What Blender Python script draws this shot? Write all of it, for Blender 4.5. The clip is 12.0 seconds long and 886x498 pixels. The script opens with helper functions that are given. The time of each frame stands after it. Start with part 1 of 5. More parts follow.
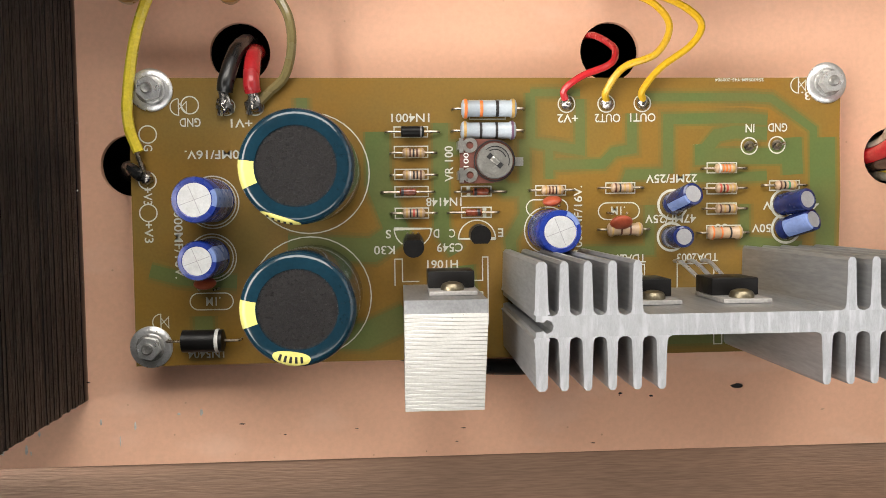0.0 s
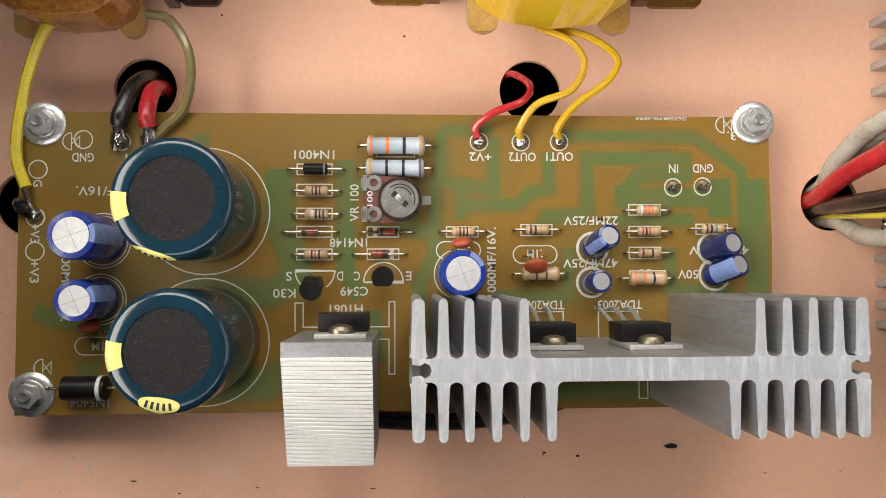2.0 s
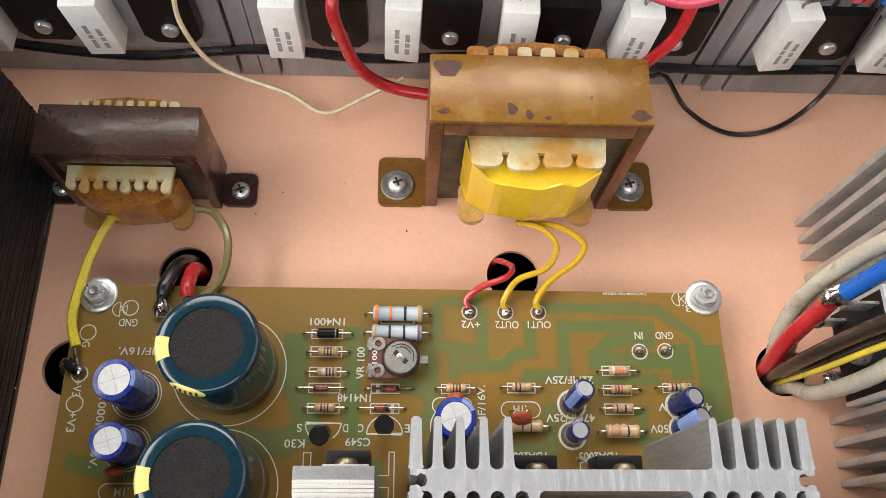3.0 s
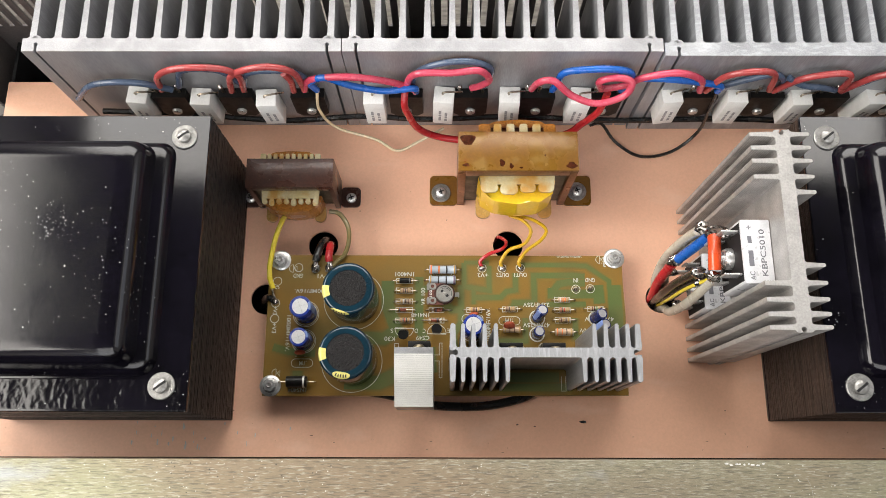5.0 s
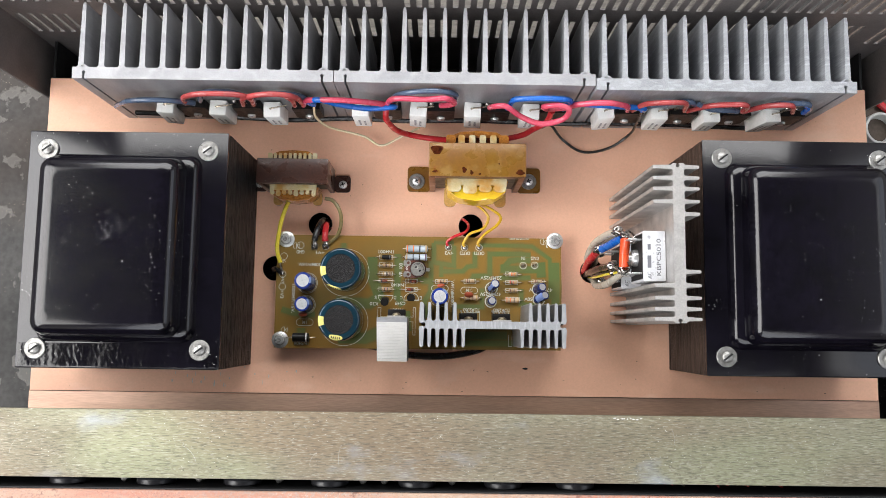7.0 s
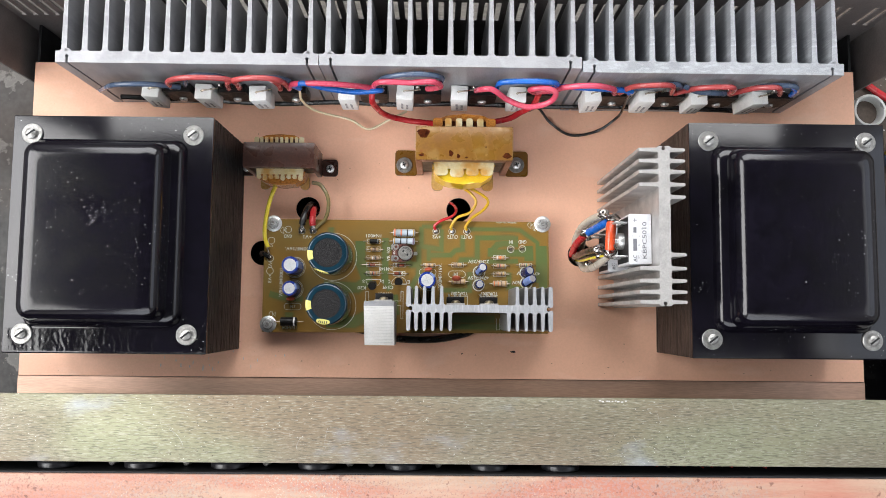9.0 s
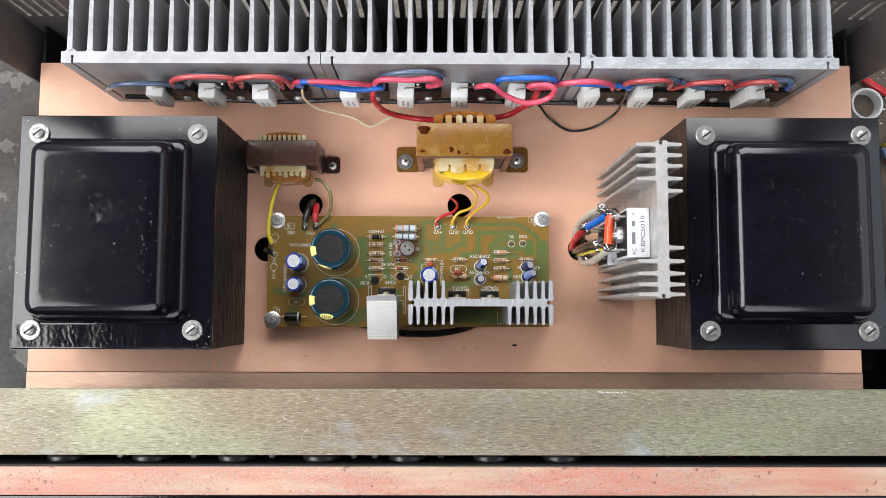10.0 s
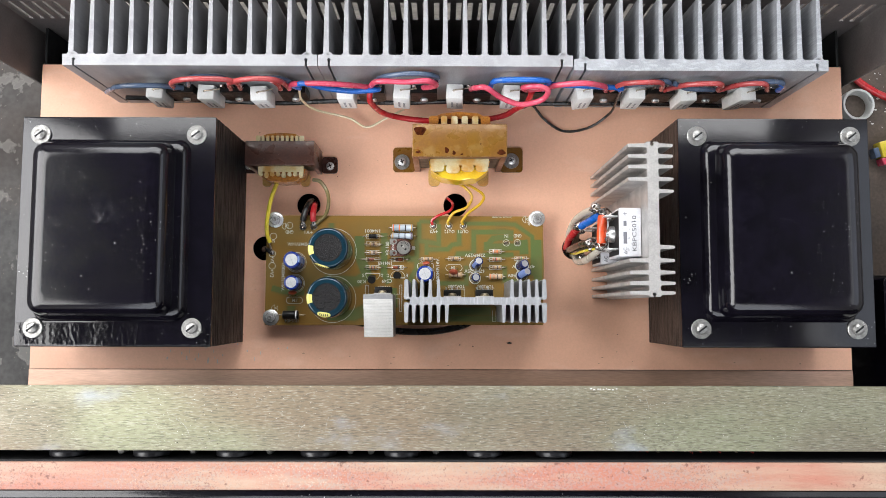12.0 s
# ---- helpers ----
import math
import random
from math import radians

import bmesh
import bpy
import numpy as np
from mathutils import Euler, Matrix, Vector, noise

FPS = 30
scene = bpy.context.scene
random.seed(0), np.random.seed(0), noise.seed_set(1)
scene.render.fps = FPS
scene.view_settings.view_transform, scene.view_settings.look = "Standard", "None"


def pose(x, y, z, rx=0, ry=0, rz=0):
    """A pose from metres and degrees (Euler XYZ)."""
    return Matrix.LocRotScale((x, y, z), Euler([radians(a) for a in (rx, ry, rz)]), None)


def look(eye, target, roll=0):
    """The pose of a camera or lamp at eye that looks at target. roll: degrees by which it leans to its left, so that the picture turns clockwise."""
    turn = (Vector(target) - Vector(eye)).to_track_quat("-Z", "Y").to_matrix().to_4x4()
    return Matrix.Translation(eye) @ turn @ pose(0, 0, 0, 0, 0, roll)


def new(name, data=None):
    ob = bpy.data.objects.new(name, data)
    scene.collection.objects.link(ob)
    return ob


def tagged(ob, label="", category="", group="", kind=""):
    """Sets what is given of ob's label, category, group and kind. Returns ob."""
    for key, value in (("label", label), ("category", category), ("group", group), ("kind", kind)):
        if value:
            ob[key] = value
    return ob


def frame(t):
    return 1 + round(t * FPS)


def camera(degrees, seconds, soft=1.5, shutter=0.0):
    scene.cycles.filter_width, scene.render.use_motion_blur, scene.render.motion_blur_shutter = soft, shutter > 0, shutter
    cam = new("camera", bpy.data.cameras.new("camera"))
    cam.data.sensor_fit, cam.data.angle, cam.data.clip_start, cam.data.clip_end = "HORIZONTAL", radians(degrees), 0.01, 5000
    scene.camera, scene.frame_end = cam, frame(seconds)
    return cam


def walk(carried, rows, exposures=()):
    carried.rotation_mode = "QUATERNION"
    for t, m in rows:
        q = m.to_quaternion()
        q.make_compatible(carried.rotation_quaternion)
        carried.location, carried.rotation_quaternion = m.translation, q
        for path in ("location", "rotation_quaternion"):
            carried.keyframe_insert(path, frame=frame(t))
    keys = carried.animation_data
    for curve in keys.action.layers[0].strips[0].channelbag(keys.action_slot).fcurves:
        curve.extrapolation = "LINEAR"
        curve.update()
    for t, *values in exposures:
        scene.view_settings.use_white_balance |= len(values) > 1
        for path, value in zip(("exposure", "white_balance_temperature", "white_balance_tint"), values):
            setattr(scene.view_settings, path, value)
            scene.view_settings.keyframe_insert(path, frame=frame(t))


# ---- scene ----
cam = camera(59.13, 12.0, soft=0.5)
PATH = [
    (0, -0.02380, 0.00787, 0.19818, -2.975, -3.281, -0.681),
    (0.5, -0.01417, 0.00823, 0.19265, -4.074, -2.197, 0.371),
    (1, -0.00999, 0.00861, 0.19375, -3.416, -2.318, 0.352),
    (1.5, -0.00446, 0.00722, 0.18944, -1.730, -2.537, 0.207),
    (2, 0.00036, 0.00151, 0.18874, 2.069, -2.601, -0.168),
    (2.5, 0.00095, -0.00377, 0.19386, 8.914, -2.496, -0.232),
    (3, -0.00011, -0.02647, 0.21113, 21.034, -2.767, -0.144),
    (3.2, 0.00213, -0.03407, 0.23337, 24.512, -2.668, -0.298),
    (4.8, -0.00085, -0.05338, 0.36608, 16.235, 0.383, 0.111),
    (5, -0.00061, -0.05642, 0.37853, 15.010, 0.207, 0.130),
    (5.5, 0.00479, -0.05362, 0.41654, 11.913, 0.130, 0.286),
    (6, 0.00585, -0.04486, 0.44303, 9.205, -0.003, 0.952),
    (6.5, 0.00691, -0.02460, 0.47252, 7.291, -0.279, 0.762),
    (7, 0.01127, -0.01825, 0.47761, 6.071, -0.347, 0.761),
    (9, 0.01667, -0.01813, 0.47765, 4.879, -0.571, 0.533),
    (9.5, 0.01886, -0.01994, 0.47781, 4.793, -0.436, 0.292),
    (10, 0.01762, -0.01990, 0.48347, 4.682, -0.309, 0.131),
    (10.5, 0.01791, -0.01858, 0.48598, 4.477, -0.272, 0.087),
    (11, 0.02164, -0.01682, 0.48727, 4.457, -0.137, 0.093),
    (11.5, 0.02265, -0.01784, 0.48870, 4.430, -0.079, 0.087),
    (12, 0.02092, -0.01966, 0.49036, 4.521, -0.218, 0.135),
]
EXPO = [(0.0, 0.19, 6950, 10), (1.5, 0.04, 6950, 10), (3.2, 0.0, 6800, 10), (5.0, -0.02, 6800, 10), (6.0, -0.02, 6700, 10), (7.0, 0.0, 6400, 10), (12.0, 0.04, 6300, 10)]
walk(cam, [(row[0], pose(*row[1:])) for row in PATH], EXPO)


# ---- light: a workshop with daylight from its openings, and an added rear fill ----
world = bpy.data.worlds.new("world")
scene.world = world
world.use_nodes = True
_bg = world.node_tree.nodes["Background"]
_sky = world.node_tree.nodes.new("ShaderNodeTexSky")
_sky.sky_type, _sky.sun_disc = "NISHITA", False
_sky.sun_elevation, _sky.sun_rotation = radians(50), radians(270)
world.node_tree.links.new(_sky.outputs[0], _bg.inputs[0])
_bg.inputs[1].default_value = 0.1


def area(name, eye, target, w, h, power, tint):
    data = bpy.data.lights.new(name, "AREA")
    data.shape, data.size, data.size_y, data.energy, data.color = "RECTANGLE", w, h, power, tint
    ob = new(name, data)
    ob.matrix_world = look(eye, target)
    return ob


area("daylight_left_opening", (-1.46, -0.05, 1.30), (0, 0.0, 0.3), 2.2, 1.2, 64, (1.0, 0.975, 0.94))
area("daylight_front_opening", (0.1, -1.46, 1.55), (0.1, 0, 0.4), 2.0, 1.5, 30, (0.98, 0.985, 1.0))
area("daylight_right_opening", (1.46, 0.1, 1.25), (0, 0.1, 0.2), 1.6, 0.9, 6, (0.96, 0.98, 1.0))
# added fill lamp, lightens the front of the deck from behind
area("rear_fill", (0.0, 1.46, 1.42), (0, 0, 0.2), 2.0, 1.1, 47, (1.0, 0.985, 0.96))

# ---- materials ----
MATS = {}


def material(name, color, rough=0.5, metal=0.0, vary=0.12, scale=300.0, fine=2500.0, bump=0.05, stretch=(1, 1, 1), tint=None,
             coat=0.0, rough_vary=0.1, spec=0.5, trans=0.0, per_object=0.0):
    """A surface with colour variation at two scales, uneven gloss and fine relief."""
    m = bpy.data.materials.new(name)
    m.use_nodes = True
    nt = m.node_tree
    N, L = nt.nodes, nt.links
    b = N["Principled BSDF"]
    b.inputs["Metallic"].default_value = metal
    b.inputs["Coat Weight"].default_value = coat
    b.inputs["Coat Roughness"].default_value = 0.12
    b.inputs["Specular IOR Level"].default_value = spec
    b.inputs["Transmission Weight"].default_value = trans
    tc = N.new("ShaderNodeTexCoord")
    mp = N.new("ShaderNodeMapping")
    mp.inputs["Scale"].default_value = stretch
    L.new(tc.outputs["Object"], mp.inputs[0])
    n1 = N.new("ShaderNodeTexNoise")
    n1.inputs["Scale"].default_value, n1.inputs["Detail"].default_value = scale, 4
    n2 = N.new("ShaderNodeTexNoise")
    n2.inputs["Scale"].default_value, n2.inputs["Detail"].default_value = fine, 2
    L.new(mp.outputs[0], n1.inputs["Vector"])
    L.new(mp.outputs[0], n2.inputs["Vector"])
    mix = N.new("ShaderNodeMix")
    mix.data_type = "RGBA"
    c = Vector(color)
    other = Vector(tint) if tint else c * (1 - 2.2 * vary)
    mix.inputs[6].default_value, mix.inputs[7].default_value = (*(c * (1 + (0 if tint else vary))), 1), (*other, 1)
    ramp = N.new("ShaderNodeMapRange")
    ramp.inputs[1].default_value, ramp.inputs[2].default_value = 0.32, 0.72
    L.new(n1.outputs[0], ramp.inputs[0])
    L.new(ramp.outputs[0], mix.inputs[0])
    mul = N.new("ShaderNodeMix")
    mul.data_type, mul.blend_type = "RGBA", "MULTIPLY"
    mul.inputs[0].default_value = 1.0
    r2 = N.new("ShaderNodeMapRange")
    r2.inputs[1].default_value, r2.inputs[2].default_value = 0.3, 0.7
    r2.inputs[3].default_value, r2.inputs[4].default_value = 1 - vary, 1 + vary
    L.new(n2.outputs[0], r2.inputs[0])
    L.new(mix.outputs[2], mul.inputs[6])
    L.new(r2.outputs[0], mul.inputs[7])
    out = mul.outputs[2]
    if per_object:
        oi = N.new("ShaderNodeObjectInfo")
        hs = N.new("ShaderNodeHueSaturation")
        mr = N.new("ShaderNodeMapRange")
        mr.inputs[3].default_value, mr.inputs[4].default_value = 1 - per_object, 1 + per_object
        L.new(oi.outputs["Random"], mr.inputs[0])
        L.new(mr.outputs[0], hs.inputs["Value"])
        L.new(out, hs.inputs["Color"])
        out = hs.outputs[0]
    L.new(out, b.inputs["Base Color"])
    rr = N.new("ShaderNodeMapRange")
    rr.inputs[1].default_value, rr.inputs[2].default_value = 0.3, 0.7
    rr.inputs[3].default_value, rr.inputs[4].default_value = max(0.03, rough - rough_vary), min(1, rough + rough_vary)
    L.new(n1.outputs[0], rr.inputs[0])
    L.new(rr.outputs[0], b.inputs["Roughness"])
    if bump:
        bp = N.new("ShaderNodeBump")
        bp.inputs["Strength"].default_value, bp.inputs["Distance"].default_value = bump, 0.0004
        L.new(n2.outputs[0], bp.inputs["Height"])
        L.new(bp.outputs[0], b.inputs["Normal"])
    MATS[name] = m
    return m


PLATE = material("salmon_painted_steel", (0.82, 0.475, 0.325), 0.42, 0.0, 0.035, 14, 900, 0.05, rough_vary=0.06)
RAILM = material("passivated_zinc", (0.222, 0.21, 0.152), 0.48, 0.50, 0.16, 26, 1500, 0.35, (1, 2.5, 2.5), tint=(0.19, 0.165, 0.115), rough_vary=0.12)
# the deck's salmon, darkened for the shade under the rail
LIPM = material("shaded_salmon_steel", (0.42, 0.255, 0.175), 0.40, 0.3, 0.14, 60, 1500, 0.25, (0.12, 1.5, 1.5), tint=(0.27, 0.175, 0.125), rough_vary=0.08)
BLACKSTEEL = material("black_enamel", (0.0040, 0.0034, 0.0062), 0.145, 0.0, 0.25, 60, 420, 0.035, coat=0.0, rough_vary=0.03, spec=0.5)
LAMIN = material("black_lamination", (0.010, 0.010, 0.011), 0.40, 0.0, 0.35, 90, 1500, 0.3, (1, 1, 14), spec=0.4)
BROWNLAM = material("brown_lamination", (0.050, 0.032, 0.024), 0.5, 0.1, 0.35, 90, 1500, 0.35, (1, 1, 14))
ALU = material("extruded_aluminium", (0.40, 0.405, 0.415), 0.42, 0.75, 0.10, 120, 1800, 0.18, (1, 1, 0.15))
ALUREAR = material("dusty_aluminium", (0.345, 0.345, 0.36), 0.46, 0.42, 0.10, 70, 1800, 0.25, (1, 1, 0.15))
ALUSTREAK = material("streaky_aluminium", (0.36, 0.37, 0.39), 0.44, 0.42, 0.12, 70, 1800, 0.25, (1, 1, 0.15))
ALUCUT = material("sawn_aluminium", (0.42, 0.43, 0.45), 0.42, 0.6, 0.06, 300, 1900, 0.15, (3, 1, 1))
ALUDULL = material("dull_aluminium", (0.43, 0.415, 0.40), 0.46, 0.5, 0.12, 90, 1500, 0.2)
STEEL = material("zinc_plated_steel", (0.66, 0.66, 0.655), 0.30, 0.75, 0.10, 500, 3000, 0.15, rough_vary=0.05)
DULLWASH = material("dull_zinc", (0.37, 0.365, 0.35), 0.36, 0.75, 0.2, 300, 2000, 0.2)
DUSTGLINT = material("pale_dust_and_glint", (0.55, 0.54, 0.52), 0.8, 0.0, 0.1, 500, 2500, 0.0)
HARDB = material("dusty_hardboard", (0.085, 0.060, 0.043), 0.7, 0.0, 0.22, 40, 500, 0.25, tint=(0.055, 0.042, 0.034))
# pale tone of the added board that shows through the vent slots
SLOTBACK = material("pale_slot_backing", (0.17, 0.155, 0.135), 0.7, 0.0, 0.2, 60, 400, 0.2, (1, 8, 1))
SOLDER = material("solder", (0.40, 0.375, 0.35), 0.26, 1.0, 0.2, 500, 1500, 0.12)
DARKPANEL = material("dark_grey_panel", (0.14, 0.125, 0.12), 0.5, 0.1, 0.12, 40, 900, 0.1)
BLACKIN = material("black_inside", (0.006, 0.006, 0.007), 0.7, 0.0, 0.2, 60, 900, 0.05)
CONCRETE = material("stained_concrete", (0.052, 0.050, 0.048), 0.75, 0.0, 0.25, 18, 260, 0.3, tint=(0.028, 0.028, 0.028))
WALLM = material("workshop_wall", (0.34, 0.33, 0.32), 0.8, 0.0, 0.06, 2, 40, 0.1)
CEILM = material("workshop_ceiling", (0.04, 0.04, 0.045), 0.85, 0.0, 0.06, 2, 40, 0.1)



def overlay(m, color, scale, lo, hi, stretch=(1, 1, 1), kind="noise", amount=1.0, gate=None, turn=0.0):
    """Lays stains (noise) or specks (cells) of another colour over a material."""
    nt = m.node_tree
    N, L = nt.nodes, nt.links
    b = N["Principled BSDF"]
    was = b.inputs["Base Color"].links[0].from_socket
    tc, mp = N.new("ShaderNodeTexCoord"), N.new("ShaderNodeMapping")
    mp.inputs["Scale"].default_value = stretch
    mp.inputs["Rotation"].default_value[0] = radians(turn)
    L.new(tc.outputs["Object"], mp.inputs[0])
    if kind == "noise":
        t = N.new("ShaderNodeTexNoise")
        t.inputs["Detail"].default_value = 6
    else:
        t = N.new("ShaderNodeTexVoronoi")
    t.inputs["Scale"].default_value = scale
    L.new(mp.outputs[0], t.inputs["Vector"])
    r = N.new("ShaderNodeMapRange")
    r.inputs[1].default_value, r.inputs[2].default_value, r.inputs[4].default_value = lo, hi, amount
    L.new(t.outputs[0], r.inputs[0])
    fac = r.outputs[0]
    if gate:
        g = N.new("ShaderNodeTexNoise")
        g.inputs["Scale"].default_value = gate[0]
        L.new(mp.outputs[0], g.inputs["Vector"])
        gr = N.new("ShaderNodeMapRange")
        gr.inputs[1].default_value, gr.inputs[2].default_value = gate[1], gate[2]
        L.new(g.outputs[0], gr.inputs[0])
        mu = N.new("ShaderNodeMath")
        mu.operation = "MULTIPLY"
        L.new(fac, mu.inputs[0])
        L.new(gr.outputs[0], mu.inputs[1])
        fac = mu.outputs[0]
    mix = N.new("ShaderNodeMix")
    mix.data_type = "RGBA"
    mix.inputs[7].default_value = (*color, 1)
    L.new(fac, mix.inputs[0])
    L.new(was, mix.inputs[6])
    L.new(mix.outputs[2], b.inputs["Base Color"])


overlay(BLACKSTEEL, (0.55, 0.55, 0.55), 420, 0.13, 0.06, kind="cell", gate=(30, 0.52, 0.64))
overlay(CONCRETE, (0.30, 0.29, 0.27), 60, 0.60, 0.64, amount=0.8)
overlay(CONCRETE, (0.02, 0.02, 0.02), 60, 0.56, 0.66, amount=0.6)
overlay(CONCRETE, (0.06, 0.04, 0.028), 3.1, 0.56, 0.66, amount=0.6)
overlay(CONCRETE, (0.22, 0.19, 0.15), 420, 0.20, 0.10, kind="cell", gate=(25, 0.50, 0.60), amount=0.7)
overlay(RAILM, (0.245, 0.255, 0.16), 11, 0.44, 0.62, (0.8, 1.6, 1.6), amount=0.8)
overlay(RAILM, (0.20, 0.145, 0.095), 8, 0.46, 0.64, (0.8, 1.6, 1.6), amount=0.75)
overlay(RAILM, (0.085, 0.075, 0.055), 1500, 0.50, 0.64, (0.16, 1.3, 1.3), amount=0.6)
overlay(RAILM, (0.38, 0.37, 0.30), 1700, 0.54, 0.66, (0.2, 1.3, 1.3), amount=0.5)
overlay(RAILM, (0.10, 0.085, 0.06), 900, 0.56, 0.66, (0.5, 0.9, 0.9), amount=0.6, gate=(10, 0.44, 0.56))
overlay(RAILM, (0.30, 0.335, 0.38), 24, 0.62, 0.72, (1, 1.5, 1), amount=0.5)
overlay(RAILM, (0.07, 0.06, 0.045), 420, 0.14, 0.07, kind="cell", gate=(24, 0.52, 0.62))
overlay(RAILM, (0.62, 0.61, 0.56), 520, 0.13, 0.06, kind="cell", gate=(22, 0.50, 0.60))
overlay(ALUSTREAK, (0.54, 0.56, 0.60), 420, 0.52, 0.66, (0.6, 1.6, 0.16), amount=0.42, turn=35)
overlay(ALUSTREAK, (0.24, 0.25, 0.27), 90, 0.52, 0.68, (1, 1, 0.3), amount=0.5, turn=20)
overlay(ALUREAR, (0.44, 0.44, 0.46), 200, 0.54, 0.68, (0.8, 1, 0.2), amount=0.4, turn=10)
overlay(ALUCUT, (0.58, 0.59, 0.62), 500, 0.5, 0.66, (1.6, 0.25, 1), amount=0.8)
overlay(ALUCUT, (0.30, 0.30, 0.31), 600, 0.60, 0.72, (1.2, 0.3, 1), amount=0.25)
overlay(PLATE, (0.42, 0.20, 0.12), 9, 0.60, 0.75, amount=0.25)
overlay(PLATE, (0.40, 0.20, 0.12), 260, 0.09, 0.04, kind="cell", gate=(40, 0.54, 0.62), amount=0.6)
overlay(PLATE, (0.88, 0.60, 0.46), 35, 0.58, 0.70, (1, 2.5, 1), amount=0.35)

# ---- building helpers: all sizes below in millimetres ----
S = 0.001


def mesh_of(name, bm, mat, sharp=38):
    bmesh.ops.recalc_face_normals(bm, faces=bm.faces[:])
    bmesh.ops.scale(bm, vec=(S, S, S), verts=bm.verts[:])
    me = bpy.data.meshes.new(name)
    bm.to_mesh(me)
    bm.free()
    for p in me.polygons:
        p.use_smooth = True
    me.set_sharp_from_angle(angle=radians(sharp))
    for m in mat if isinstance(mat, (list, tuple)) else (mat,):
        me.materials.append(m)
    return me


def thing(name, x, y, z, label, category, group="", kind="", rz=0.0):
    ob = new(name)
    ob.empty_display_size = 0.005
    ob.matrix_basis = pose(x * S, y * S, z * S, 0, 0, rz)
    return tagged(ob, label, category, group, kind)


def part(name, bm, mat, parent, label="", sharp=38):
    ob = new(name, mesh_of(name, bm, mat, sharp))
    ob.parent = parent
    return tagged(ob, label) if label else ob


def solid(name, bm, mat, label, category, group="", kind="", at=(0, 0, 0), rz=0.0, sharp=38):
    ob = new(name, mesh_of(name, bm, mat, sharp))
    ob.matrix_basis = pose(at[0] * S, at[1] * S, at[2] * S, 0, 0, rz)
    return tagged(ob, label, category, group, kind)


def box(x0, x1, y0, y1, z0, z1, bev=0.0, seg=2, bm=None, m=None, mi=0):
    own = bmesh.new()
    vs = [own.verts.new((x, y, z)) for x in (x0, x1) for y in (y0, y1) for z in (z0, z1)]
    for q in ((0, 1, 3, 2), (4, 6, 7, 5), (0, 4, 5, 1), (2, 3, 7, 6), (0, 2, 6, 4), (1, 5, 7, 3)):
        own.faces.new([vs[i] for i in q])
    if bev:
        bmesh.ops.bevel(own, geom=own.edges[:] + own.verts[:], offset=bev, segments=seg, profile=0.5, affect="EDGES")
    return joined(own, bm, m, mi)


def joined(own, bm=None, m=None, mi=0):
    if m is not None:
        bmesh.ops.transform(own, matrix=m, verts=own.verts[:])
    for f in own.faces:
        f.material_index = mi
    if bm is None:
        return own
    me = bpy.data.meshes.new("tmp")
    own.to_mesh(me)
    own.free()
    bm.from_mesh(me)
    bpy.data.meshes.remove(me)
    return bm


def prism(poly, z0, z1, bev=0.0, bm=None, m=None, mi=0, seg=2):
    own = bmesh.new()
    lo = [own.verts.new((x, y, z0)) for x, y in poly]
    hi = [own.verts.new((x, y, z1)) for x, y in poly]
    n = len(poly)
    own.faces.new(lo[::-1])
    own.faces.new(hi)
    for i in range(n):
        own.faces.new((lo[i], lo[(i + 1) % n], hi[(i + 1) % n], hi[i]))
    if bev:
        top = [e for e in own.edges if all(v.co.z == z1 for v in e.verts)] + [e for e in own.edges if all(v.co.z == z0 for v in e.verts)]
        bmesh.ops.bevel(own, geom=top, offset=bev, segments=seg, profile=0.5, affect="EDGES")
    return joined(own, bm, m, mi)


def lathe(profile, seg=24, bm=None, m=None, mi=0):
    """A turned solid about z; profile: (radius, z) from the bottom up."""
    own = bmesh.new()
    rings = []
    for r, z in profile:
        if r < 1e-6:
            rings.append([own.verts.new((0, 0, z))])
        else:
            rings.append([own.verts.new((r * math.cos(2 * math.pi * i / seg), r * math.sin(2 * math.pi * i / seg), z)) for i in range(seg)])
    for a, b in zip(rings, rings[1:]):
        for i in range(seg):
            j = (i + 1) % seg
            if len(a) == 1 and len(b) == 1:
                continue
            if len(a) == 1:
                own.faces.new((a[0], b[i], b[j]))
            elif len(b) == 1:
                own.faces.new((a[i], a[j], b[0]))
            else:
                own.faces.new((a[i], a[j], b[j], b[i]))
    closed = tuple(profile[0]) == tuple(profile[-1])
    if len(rings[0]) > 1 and not closed:
        own.faces.new(rings[0][::-1])
    if len(rings[-1]) > 1 and not closed:
        own.faces.new(rings[-1])
    return joined(own, bm, m, mi)


def at(x, y, z, rx=0, ry=0, rz=0):
    return Matrix.LocRotScale((x, y, z), Euler([radians(a) for a in (rx, ry, rz)]), None)


def spline(points, steps=8):
    p = [Vector(q) for q in points]
    p = [p[0] * 2 - p[1]] + p + [p[-1] * 2 - p[-2]]
    out = []
    for a, b, c, d in zip(p, p[1:], p[2:], p[3:]):
        for i in range(steps):
            t = i / steps
            out.append(0.5 * ((2 * b) + (c - a) * t + (2 * a - 5 * b + 4 * c - d) * t * t + (3 * b - a - 3 * c + d) * t ** 3))
    return out + [p[-2]]


